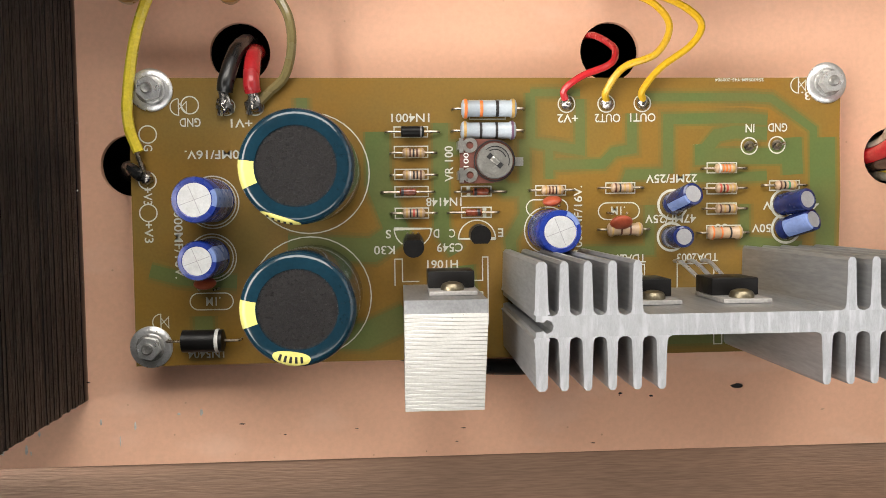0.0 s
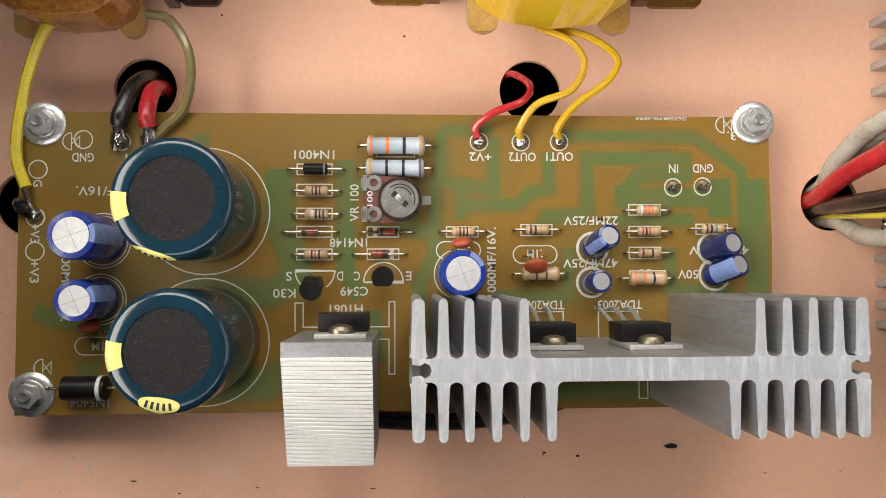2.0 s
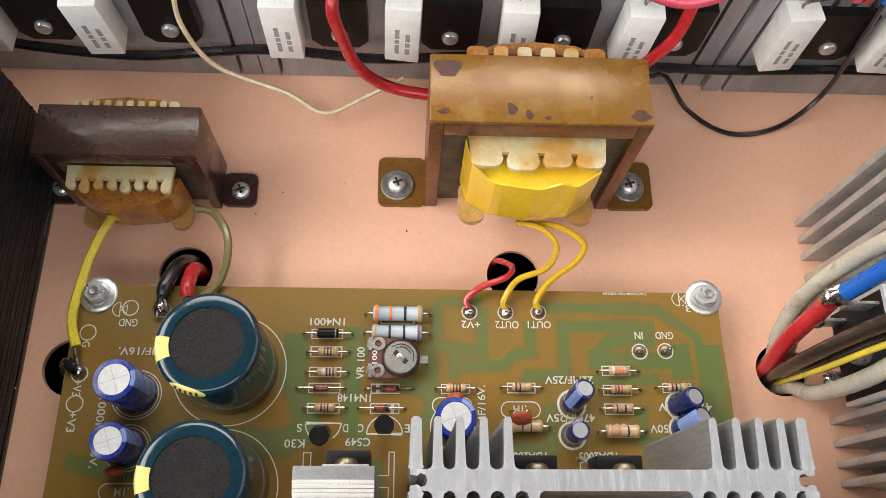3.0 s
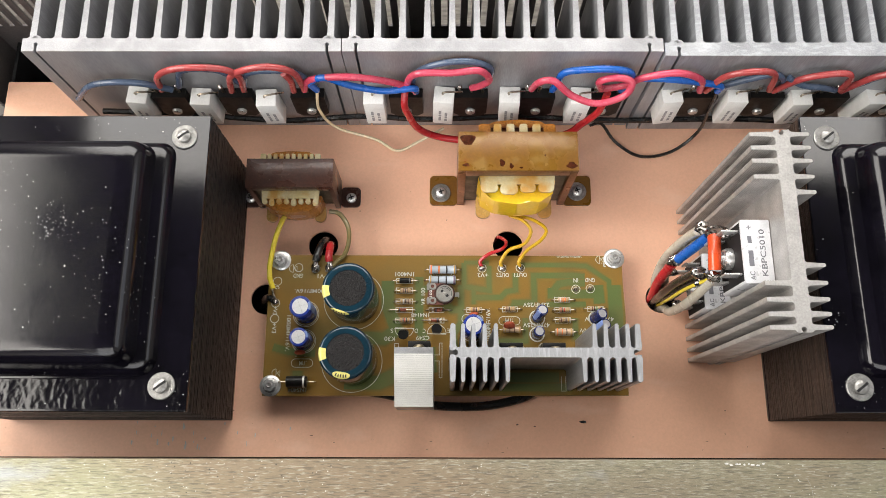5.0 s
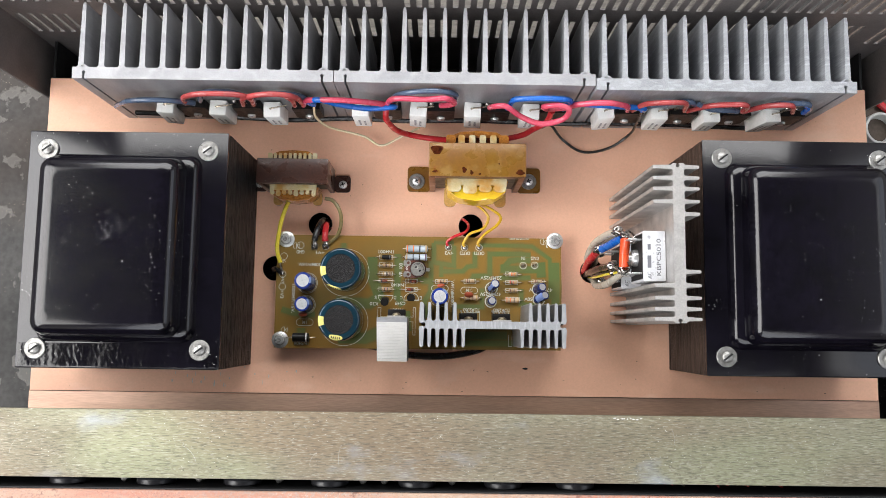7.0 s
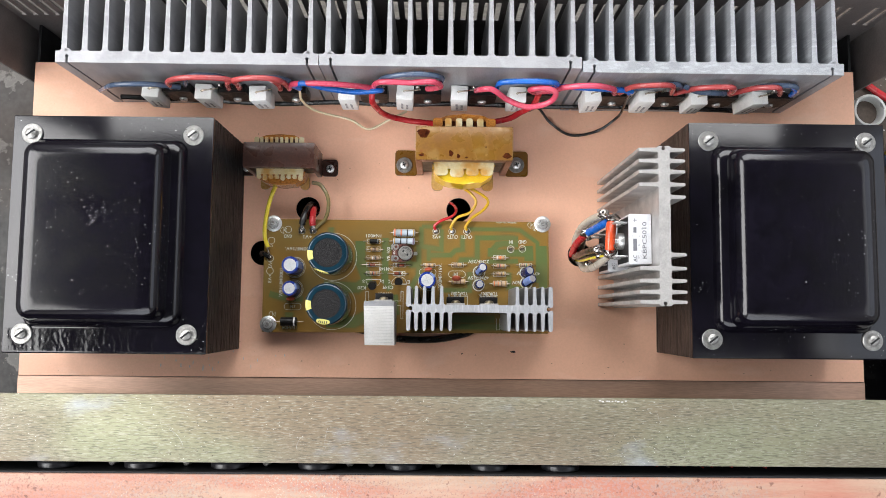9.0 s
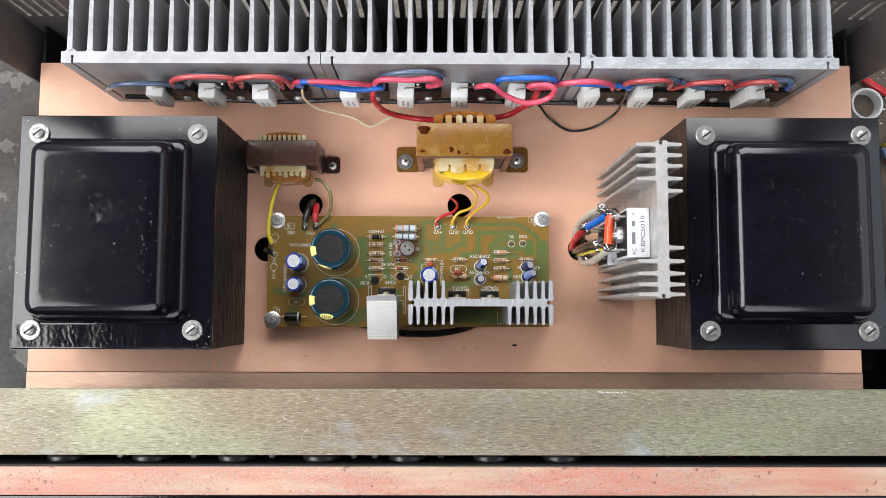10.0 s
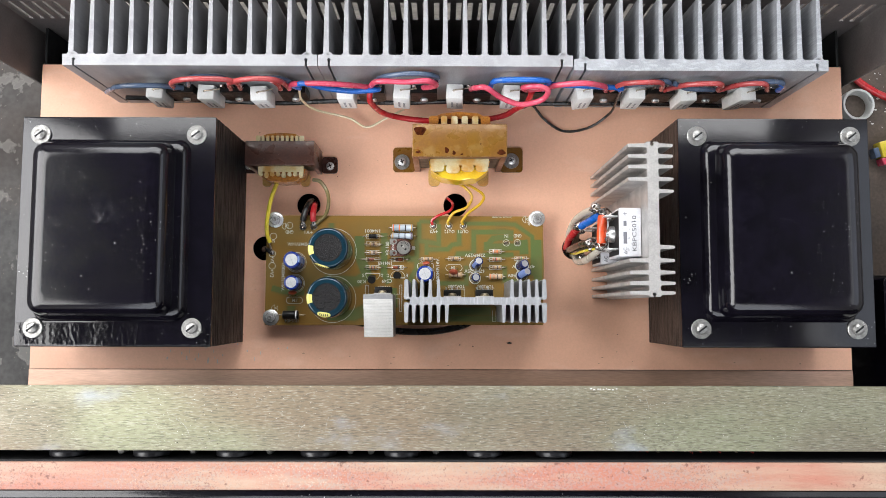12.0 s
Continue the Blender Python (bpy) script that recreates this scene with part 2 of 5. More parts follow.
def tube(points, r, bm=None, seg=8, steps=8, mi=0, curved=True):
    """A round wire along a smooth line."""
    own = bmesh.new()
    line = spline(points, steps) if curved else [Vector(q) for q in points]
    side = None
    rings = []
    for i, p in enumerate(line):
        t = (line[min(i + 1, len(line) - 1)] - line[max(i - 1, 0)]).normalized()
        if side is None:
            side = t.orthogonal().normalized()
        side = (side - t * side.dot(t)).normalized()
        up = t.cross(side)
        rings.append([own.verts.new(p + r * (math.cos(2 * math.pi * k / seg) * side + math.sin(2 * math.pi * k / seg) * up)) for k in range(seg)])
    for a, b in zip(rings, rings[1:]):
        for k in range(seg):
            own.faces.new((a[k], a[(k + 1) % seg], b[(k + 1) % seg], b[k]))
    own.faces.new(rings[0][::-1])
    own.faces.new(rings[-1])
    return joined(own, bm, None, mi)


def blob(x, y, z, rx, ry, rz, rough=0.12, bm=None, seed=0, mi=0, sub=3):
    own = bmesh.new()
    bmesh.ops.create_icosphere(own, subdivisions=sub, radius=1)
    for v in own.verts:
        k = 1 + rough * noise.noise(v.co * 1.6 + Vector((seed * 7.3, 0, 0)))
        v.co = Vector((x + v.co.x * rx * k, y + v.co.y * ry * k, z + v.co.z * rz * k))
    return joined(own, bm, None, mi)


def holed(outline, holes, z0, z1, seg=32):
    """A sheet with round holes right through it."""
    own = bmesh.new()
    edges = []
    for loop in [outline] + [[(hx + r * math.cos(2 * math.pi * i / seg), hy + r * math.sin(2 * math.pi * i / seg)) for i in range(seg)] for hx, hy, r in holes]:
        vs = [own.verts.new((x, y, z1)) for x, y in loop]
        edges += [own.edges.new((vs[i], vs[(i + 1) % len(vs)])) for i in range(len(vs))]
    bmesh.ops.triangle_fill(own, use_beauty=True, edges=edges)
    geo = bmesh.ops.extrude_face_region(own, geom=own.faces[:])
    for v in geo["geom"]:
        if isinstance(v, bmesh.types.BMVert):
            v.co.z = z0
    return own


def round_rect(x0, x1, y0, y1, r, n=5):
    out = []
    for cx, cy, a in ((x1 - r, y1 - r, 0), (x0 + r, y1 - r, 90), (x0 + r, y0 + r, 180), (x1 - r, y0 + r, 270)):
        for i in range(n + 1):
            t = radians(a + 90 * i / n)
            out.append((cx + r * math.cos(t), cy + r * math.sin(t)))
    return out


def rect_loop(x0, x1, y0, y1):
    return [(x0, y0), (x1, y0), (x1, y1), (x0, y1)]


# ---- the room and the bench floor ----
FLOOR_Z = -45
solid("floor", box(-1600, 1600, -1600, 1600, FLOOR_Z - 60, FLOOR_Z), CONCRETE, "dark stained concrete workshop floor", "floor", kind="structure")
solid("ceiling", box(-1600, 1600, -1600, 1600, 2600, 2680), CEILM, "plain grey workshop ceiling", "ceiling", kind="structure")


def wall_with_opening(name, length, o0, o1, z0, z1, m):
    bm = box(-length, o0, 0, 100, FLOOR_Z, 2600)
    box(o1, length, 0, 100, FLOOR_Z, 2600, bm=bm)
    box(o0, o1, 0, 100, FLOOR_Z, z0, bm=bm)
    box(o0, o1, 0, 100, z1, 2600, bm=bm)
    ob = solid(name, bm, WALLM, "plain workshop wall with a wide opening", "wall", kind="structure")
    ob.matrix_basis = m


wall_with_opening("wall_west", 1500, -1150, 1050, 700, 1900, pose(-1.5, 0, 0, 0, 0, 90))
wall_with_opening("wall_south", 1500, -1100, 900, 800, 2300, pose(0, -1.5, 0, 0, 0, 180))
wall_with_opening("wall_east", 1500, -900, 700, 800, 1700, pose(1.5, 0, 0, 0, 0, -90))
# the north opening is only cut for the added rear lamp
wall_with_opening("wall_north", 1500, -1000, 1000, 870, 1970, pose(0, 1.5, 0))

# ---- the amplifier's chassis ----
HOLES = [(-62.3, 46.8, 7.4), (30.4, 47.0, 7.5), (-89.4, 19.3, 7.6), (105.0, 20.0, 7.3)]
chassis = thing("amplifier_chassis", 20, 30, FLOOR_Z, "open steel amplifier chassis with a salmon deck and zinc rail", "chassis")


def cpart(name, bm, mat, label=""):
    bmesh.ops.translate(bm, vec=(-20, -30, -FLOOR_Z), verts=bm.verts[:])
    return part(name, bm, mat, chassis, label)


cpart("deck", holed(rect_loop(-234, 278, -56, 137), HOLES, -1.6, 0), PLATE, "salmon painted steel deck with wiring holes")
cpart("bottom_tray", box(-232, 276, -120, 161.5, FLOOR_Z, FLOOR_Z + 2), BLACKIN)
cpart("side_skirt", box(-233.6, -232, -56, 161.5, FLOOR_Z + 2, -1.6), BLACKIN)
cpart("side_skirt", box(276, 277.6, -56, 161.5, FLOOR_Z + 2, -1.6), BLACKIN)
rail = box(-300, 330, -88.4, -56.6, 98.4, 100, 0.5)
cpart("front_rail", rail, RAILM, "brushed zinc passivated steel rail, scratched and stained")
cpart("front_ledge", box(-235, 279, -86.6, -56.3, -4.0, -0.9, 0.4), LIPM, "brushed salmon ledge below the rail, its shade in the colour")
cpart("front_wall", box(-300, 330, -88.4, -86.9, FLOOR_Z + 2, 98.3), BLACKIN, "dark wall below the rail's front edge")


def rear_panel():
    bm = bmesh.new()
    x = -240.0
    box(-240, 285, 162, 163.2, FLOOR_Z, 14, bm=bm)
    box(-240, 285, 162, 163.2, 41, 58, bm=bm)
    box(-240, 285, 162, 163.2, 88, 96, bm=bm)
    while x < 285:
        w = 3.5
        if (x + 300) % 92 < 8:
            w = 12
        for z0, z1 in ((14, 41), (58, 88)):
            box(x, min(x + w, 285), 162, 163.2, z0, z1, bm=bm)
        x += w + 3.2
    return bm


cpart("rear_panel", rear_panel(), DARKPANEL, "dark grey rear panel with rows of upright vent slots")
cpart("side_panel", box(-241.5, -240, 128, 163.2, FLOOR_Z, 96), DARKPANEL)
cpart("side_panel", box(285, 286.5, 128, 163.2, FLOOR_Z, 96), DARKPANEL)

# ---- large transformers ----
def screw(parent, x, y, z, r, head="slot", wash=0.0):
    s = 0.9 if wash else 0.0
    if wash:
        w = part("washer", lathe([(r * 0.6, 0), (wash, 0), (wash, 0.75), (wash - 0.25, 0.95), (r * 0.6, 0.95)], 28, m=at(x, y, z)), DULLWASH, parent, "dull zinc plated washer")
    bm = lathe([(r, s), (r, s + 0.5), (r * 0.93, s + 1.3), (r * 0.62, s + 1.9), (r * 0.3, s + 2.05), (0, s + 2.1)], 24, m=at(x, y, z))
    ob = part("screw", bm, DULLWASH if head == "slot" else STEEL, parent, "zinc plated screw")
    if head == "slot":
        part("slot", box(-r * 0.9, r * 0.9, -0.45, 0.45, s + 1.4, s + 2.14, m=at(x, y, z, 0, 0, 37)), BLACKIN, ob)
    else:
        bm = box(-r * 0.55, r * 0.55, -0.3, 0.3, s + 1.4, s + 2.14, m=at(x, y, z, 0, 0, 20))
        box(-r * 0.55, r * 0.55, -0.3, 0.3, s + 1.4, s + 2.13, bm=bm, m=at(x, y, z, 0, 0, 110))
        part("slot", bm, BLACKIN, ob)
    return ob


def bell(x0, x1, y0, y1, z0, zmid, z1, r=9):
    """A drawn steel end bell: flange foot, a low step and a rounded raised top."""
    own = bmesh.new()
    rings = []

    def ring(ax, bx, ay, by, z, rr):
        rings.append([own.verts.new((x, y, z)) for x, y in round_rect(ax, bx, ay, by, rr, 6)])

    h = z1 - z0
    for f, inset in ((0, 0), (0.35, 1.0), (0.62, 1.8), (0.78, 2.8), (0.9, 4.6), (0.97, 7.0), (1.0, 10.0), (1.0, 11.5)):
        ring(x0 + inset, x1 - inset, y0 + inset, y1 - inset, z0 + h * f, max(r - inset * 0.35, 3))
    n = len(rings[0])
    for a, b in zip(rings, rings[1:]):
        for i in range(n):
            own.faces.new((a[i], a[(i + 1) % n], b[(i + 1) % n], b[i]))
    own.faces.new(rings[-1])
    own.faces.new(rings[0][::-1])
    return own


def big_transformer(label, side, x, y, w, d, ztop, side_mat):
    """side: +1 when the wide flange margin lies towards +x."""
    t = thing("power_transformer", x, y, 0, label, "transformer", "large power transformers")
    h = ztop
    core = bmesh.new()
    rnd = random.Random(5)
    z, zs = 3.0, []
    while z < h - 2.6:
        k = rnd.choice((0.8, 0.9, 1.1, 1.4))
        o = rnd.uniform(-0.18, 0.1)
        box(-w / 2 - o + 0.2, w / 2 + o - 0.2, -d / 2 - o + 0.2, d / 2 + o - 0.2, z, z + k * 0.88, bm=core)
        z += k
    box(-w / 2 + 0.8, w / 2 - 0.8, -d / 2 + 0.8, d / 2 - 0.8, 1.0, h - 1.6, bm=core)
    tagged(part("core", core, side_mat, t, "stack of varnished steel laminations"), kind="stuff")
    part("bottom_flange", box(-w / 2, w / 2, -d / 2, d / 2, 0, 2.6, 0.5), BLACKSTEEL, t)
    part("top_flange", box(-w / 2, w / 2, -d / 2, d / 2, h - 2.4, h, 0.7), BLACKSTEEL, t, "glossy black steel flange")
    b = part("end_bell", bell(-w / 2 + (9.5 if side > 0 else 11.5), w / 2 - (13.0 if side > 0 else 9.5), -d / 2 + 13.5, d / 2 - 12.5, h - 0.3, h + 3, h + 5.5, 7), BLACKSTEEL, t, "glossy black drawn steel cover with rounded shoulders", 60)
    x0, x1 = (-w / 2 + 11, w / 2 - 19.5) if side > 0 else (-w / 2 + 18, w / 2 - 11)
    part("raised_top", bell(x0, x1, -d / 2 + 16, d / 2 - 15, h + 4.0, h + 10, h + 17, 7), BLACKSTEEL, b, "", 60)
    if side > 0:
        runs = bmesh.new()
        nx, ny = 240, 32
        sheet = []
        for i in range(nx + 1):
            u = -w / 2 + 0.9 + (w - 1.8) * i / nx
            row = []
            for j in range(ny + 1):
                v = -d / 2 + 0.9 + 12.2 * j / ny
                rim = min(1.0, 14.0 * min(i / nx * 4, (1 - i / nx) * 4, j / ny, 1 - j / ny))
                n = noise.noise((u * 0.11, v * 0.05, 0)) * 0.22 + noise.noise((u * 0.55, v * 0.30, 4)) * 0.10 + noise.noise((u * 1.5, v * 1.5, 9)) * 0.07
                row.append(runs.verts.new((u, v, h - 0.02 + rim * max(0.03, 0.14 + 0.55 * n))))
            sheet.append(row)
        for p, q in zip(sheet, sheet[1:]):
            for j in range(ny):
                runs.faces.new((p[j], q[j], q[j + 1], p[j + 1]))
        tagged(part("dried_varnish", runs, BLACKSTEEL, t, "lumpy dried varnish on the flange"), kind="stuff")
    dust = bmesh.new()
    for k in range(190 if side > 0 else 42):
        near = k < (90 if side > 0 else 0)
        u = rnd.gauss(0.0, 5.0) if near else rnd.uniform(x0 + 12, x1 - 12)
        v = rnd.gauss(8.0, 5.5) if near else rnd.uniform(-d / 2 + 30, d / 2 - 30)
        z = h + 17.02
        if k % 3 == 2:
            u, v, z = rnd.uniform(-w / 2 + 3, w / 2 - 3), rnd.choice((rnd.uniform(-d / 2 + 1, -d / 2 + 12), rnd.uniform(d / 2 - 11, d / 2 - 1))), h + 0.02
        r = rnd.uniform(0.07, 0.20) if k % 23 else 0.36
        blob(u, v, z, r, r * rnd.uniform(0.6, 1.6), r * 0.5, 0.3, bm=dust, seed=k, sub=1)
    tagged(part("dust", dust, DUSTGLINT, t, "pale dust specks"), kind="stuff")
    for sx in (-1, 1):
        for sy in (-1, 1):
            screw(t, sx * (w / 2 - 10.3), sy * (d / 2 - 10.0), h - 0.1, 3.0, "slot", 5.4)
    return t


big_transformer("black enamelled power transformer with worn glossy cover and laminated sides", 1, -154.5, 23.2, 105.5, 125, 69.5, LAMIN)
big_transformer("black enamelled power transformer with bare brown laminated sides", -1, 204.0, 23.6, 105.0, 125.5, 67.5, BROWNLAM)

# ---- rear heatsinks ----
def rear_sink(x0, x1, y_front, label, metal=ALUREAR):
    L = x1 - x0
    t = thing("rear_heatsink", x0, y_front, 0, label, "heatsink", "rear heatsinks")
    n = 13
    base = [(0, 6.2), (0, 0), (5.4, 0), (5.4, 2.6), (5.0, 3.6), (6.0, 4.4), (7.0, 3.6), (6.6, 2.6), (6.6, 0),
            (L - 6.6, 0), (L - 6.6, 2.6), (L - 7.0, 3.6), (L - 6.0, 4.4), (L - 5.0, 3.6), (L - 5.4, 2.6), (L - 5.4, 0), (L, 0), (L, 6.2),
            (L - 3.9, 6.2), (L - 4.6, 7.2), (L - 6.0, 7.7), (L - 7.4, 7.2), (L - 8.1, 6.2), (8.1, 6.2), (7.4, 7.2), (6.0, 7.7), (4.6, 7.2), (3.9, 6.2)]
    part("base_plate", prism(base, 0.4, 77), metal, t, "extruded aluminium base with edge grooves", 30)
    fin = None
    for i in range(n):
        if fin is None:
            ys = [6.2 + 1.0 + k * 1.25 for k in range(27)]
            edge = [(1.5 - 0.55 * (y - 6.2) / 35 + (0.07 if k % 2 else -0.07), y) for k, y in enumerate(ys)]
            poly = [(2.4, 6.2)] + edge + [(0.6, 41.5), (-0.6, 41.5)] + [(-u, v) for u, v in edge[::-1]] + [(-2.4, 6.2)]
            fin = part("fin", prism(poly, 0.4, 77), metal, t, "", 30)
        else:
            fin = new("fin", fin.data)
            fin.parent = t
        fin.location = ((4.4 + i * (L - 9.0) / (n - 1)) * S, 0, 0)
    return t


rear_sink(-183.6, -46.0, 112.2, "grey aluminium finned heatsink carrying power transistors")
rear_sink(-45.6, 92.6, 112.2, "grey aluminium finned heatsink carrying power transistors")
rear_sink(93.2, 231.2, 110.2, "grey aluminium finned heatsink carrying power transistors, streaky fins", ALUSTREAK)

# ---- heatsink of the rectifiers ----
def rectifier_sink():
    t = thing("rectifier_heatsink", 128.5, 27, 0, "tall dull aluminium heatsink with stubby fins on the deck", "heatsink")
    part("web", prism([(-2.6, -39.4), (-0.5, -39.4), (-1.1, -38.2), (-0.6, -37.3), (0.5, -37.3), (1.0, -38.2), (0.5, -39.4), (3.0, -39.4), (3.0, 39.4), (0.5, 39.4), (1.0, 38.2), (0.5, 37.3), (-0.6, 37.3), (-1.1, 38.2), (-0.5, 39.4), (-2.6, 39.4)], 0, 99), ALUDULL, t, "flat aluminium web")
    right = prism([(3.0, -1.7), (3.7, -1.05), (10.2, -0.72), (10.6, -0.4), (10.6, 0.4), (10.2, 0.72), (3.7, 1.05), (3.0, 1.7)], 0, 99)
    ribs = [(-3.4 - 0.465 * k, 1.0 - 0.012 * k + (0.17 if k % 2 else -0.12)) for k in range(20)]
    left = prism([(-2.6, -1.7)] + [(x, -h) for x, h in ribs] + [(-12.4, -0.5), (-12.4, 0.5)] + [(x, h) for x, h in ribs[::-1]] + [(-2.6, 1.7)], 0, 99)
    right, left = mesh_of("fin", right, ALUDULL, 30), mesh_of("fin", left, ALUDULL, 30)
    for y in (-37.5, -32.6, -27.2, -21.1, -14.4, 14.0, 20.2, 26.6, 32.0, 37.5):
        for me, ok in ((right, True), (left, abs(y) > 15)):
            if ok:
                f = new("fin", me)
                f.parent, f.location = t, (0, y * S, 0)
    return t


rectifier_sink()

# ---- circuit board ----
FR4 = material("board_laminate", (0.224, 0.117, 0.020), 0.40, 0.0, 0.06, 45, 1500, 0.06, tint=(0.168, 0.110, 0.022), coat=0.1, spec=0.35)
FR4EDGE = material("laminate_gap_soft", (0.150, 0.124, 0.031), 0.42, 0.0, 0.05, 60, 1500, 0.06, tint=(0.124, 0.104, 0.025), coat=0.1, spec=0.35)
FR4GREEN = material("laminate_gap", (0.092, 0.128, 0.040), 0.42, 0.0, 0.05, 60, 1500, 0.06, tint=(0.118, 0.120, 0.034), coat=0.1, spec=0.35)
FR4HALO = material("laminate_gap_rim", (0.200, 0.123, 0.025), 0.42, 0.0, 0.05, 60, 1500, 0.06, tint=(0.144, 0.100, 0.022), coat=0.1, spec=0.35)
SILK = material("white_ink", (0.56, 0.56, 0.48), 0.6, 0.0, 0.06, 500, 3000, 0.0)
TEAL = material("teal_sleeve", (0.0058, 0.025, 0.040), 0.10, 0.0, 0.12, 90, 1200, 0.05, coat=0.3)
YELLOWP = material("yellow_print", (0.62, 0.57, 0.17), 0.35, 0.0, 0.06, 200, 1200, 0.03)
DARKTOP = material("grained_vent_glints", (0.004, 0.003, 0.0035), 0.30, 0.0, 0.4, 1500, 5200, 0.6, tint=(0.006, 0.005, 0.005), spec=0.19)
# pale cells stand in for glints on the grained top
overlay(DARKTOP, (0.16, 0.15, 0.15), 3000, 0.16, 0.08, kind="cell", amount=0.35, gate=(1400, 0.50, 0.62))
BLUES = material("blue_sleeve", (0.010, 0.030, 0.22), 0.25, 0.0, 0.12, 200, 1500, 0.03, coat=0.3)
NAVY = material("navy_sleeve", (0.011, 0.020, 0.095), 0.2, 0.0, 0.15, 300, 1500, 0.03, coat=0.3)
PALEB = material("pale_blue_stripe", (0.17, 0.24, 0.48), 0.3, 0.0, 0.08, 300, 1500, 0.0)
CANTOP = material("can_top", (0.60, 0.61, 0.62), 0.40, 0.4, 0.06, 400, 2500, 0.1)
GROOVE = material("can_groove", (0.38, 0.38, 0.40), 0.5, 0.5, 0.05, 400, 2500, 0.0)
EPOXY = material("black_epoxy", (0.006, 0.0055, 0.0055), 0.40, 0.0, 0.2, 300, 2500, 0.12, spec=0.22)
TANR = material("tan_resistor", (0.43, 0.30, 0.195), 0.38, 0.0, 0.07, 500, 2500, 0.05, coat=0.2, per_object=0.1)
GREYR = material("pale_grey_resistor", (0.36, 0.41, 0.46), 0.4, 0.0, 0.05, 400, 2500, 0.08, coat=0.15)
GLASSD = material("amber_glass_diode", (0.22, 0.055, 0.028), 0.15, 0.0, 0.3, 600, 2500, 0.0, coat=0.6)
TIN = material("tinned_lead", (0.34, 0.29, 0.23), 0.3, 1.0, 0.15, 600, 2500, 0.05)
BANDS = {k: material(k + "_band", c, 0.4, 0.0, 0.05, 500, 2500, 0.0) for k, c in dict(
    black=(0.014, 0.012, 0.012), brown=(0.10, 0.035, 0.018), red=(0.42, 0.05, 0.03), orange=(0.70, 0.17, 0.03), gold=(0.42, 0.26, 0.08),
    white=(0.62, 0.62, 0.60), grey=(0.16, 0.16, 0.16), green=(0.05, 0.22, 0.10), violet=(0.12, 0.06, 0.10)).items()}
REDDISC = material("orange_ceramic", (0.33, 0.058, 0.022), 0.45, 0.0, 0.1, 400, 2500, 0.1)
PHENOL = material("brown_phenolic", (0.12, 0.036, 0.024), 0.5, 0.0, 0.12, 400, 2500, 0.1)
TRIMM = material("nickel_rotor", (0.42, 0.41, 0.38), 0.36, 0.9, 0.1, 500, 2500, 0.15)
WHITEC = material("white_cement", (0.82, 0.82, 0.80), 0.65, 0.0, 0.05, 200, 1800, 0.25)
PVC = {k: material(k + "_insulation", c, 0.25, 0.0, 0.10, 120, 1600, 0.05, coat=0.15) for k, c in dict(
    red=(0.45, 0.020, 0.026), pink=(0.58, 0.065, 0.115), blue=(0.010, 0.11, 0.46), black=(0.012, 0.012, 0.012), yellow=(0.62, 0.37, 0.018),
    lemon=(0.66, 0.52, 0.05), olive=(0.20, 0.16, 0.07), white=(0.44, 0.41, 0.345), cream=(0.70, 0.58, 0.38), slate=(0.07, 0.10, 0.16),
    faded=(0.36, 0.055, 0.055), brown=(0.024, 0.016, 0.012), orange=(0.60, 0.07, 0.02)).items()}
overlay(PVC["white"], (0.22, 0.16, 0.10), 140, 0.54, 0.68, amount=0.7)
overlay(PVC["pink"], (0.40, 0.05, 0.07), 120, 0.56, 0.70, amount=0.4)
BRASSF = material("stained_yellow_frame", (0.20, 0.098, 0.013), 0.30, 0.15, 0.10, 90, 900, 0.08, tint=(0.17, 0.070, 0.012), coat=0.1)
overlay(BRASSF, (0.26, 0.155, 0.045), 110, 0.56, 0.66, amount=0.6)
overlay(BRASSF, (0.20, 0.055, 0.012), 130, 0.62, 0.70, amount=0.8, gate=(60, 0.5, 0.6))
COPPERF = material("reddish_frame_side", (0.23, 0.10, 0.045), 0.34, 0.6, 0.2, 90, 900, 0.12, tint=(0.16, 0.085, 0.045))
BROWNF = material("varnished_brown_frame", (0.062, 0.026, 0.018), 0.3, 0.1, 0.3, 90, 900, 0.2, tint=(0.028, 0.012, 0.009), coat=0.3)
overlay(BROWNF, (0.32, 0.30, 0.28), 900, 0.12, 0.06, kind="cell", gate=(120, 0.5, 0.62))
CORE = material("olive_core", (0.10, 0.085, 0.055), 0.5, 0.3, 0.25, 120, 1600, 0.2, (1, 14, 1))
TAPE = material("yellow_tape", (0.82, 0.58, 0.035), 0.2, 0.0, 0.06, 90, 900, 0.06, tint=(0.80, 0.46, 0.03), coat=0.4)
NYLON = material("cream_nylon", (0.62, 0.55, 0.36), 0.4, 0.0, 0.08, 140, 1200, 0.05, tint=(0.54, 0.42, 0.19))
overlay(NYLON, (0.50, 0.24, 0.03), 85, 0.50, 0.62, amount=0.85)
AMBER = material("amber_varnish", (0.42, 0.17, 0.03), 0.25, 0.0, 0.3, 120, 1200, 0.1, tint=(0.22, 0.08, 0.02), coat=0.4)
EAR = material("amber_nylon", (0.46, 0.29, 0.10), 0.3, 0.0, 0.15, 140, 1200, 0.05, tint=(0.36, 0.17, 0.04), coat=0.3)
# for burnt stains, and for the shade between the bobbin teeth
SPOTSHADE = material("burnt_varnish_and_gap_shade", (0.020, 0.005, 0.003), 0.2, 0.0, 0.3, 500, 1500, 0.1, tint=(0.085, 0.020, 0.005), spec=0.2)
KBCASE = material("silver_case", (0.66, 0.67, 0.70), 0.34, 0.25, 0.05, 200, 1500, 0.05)
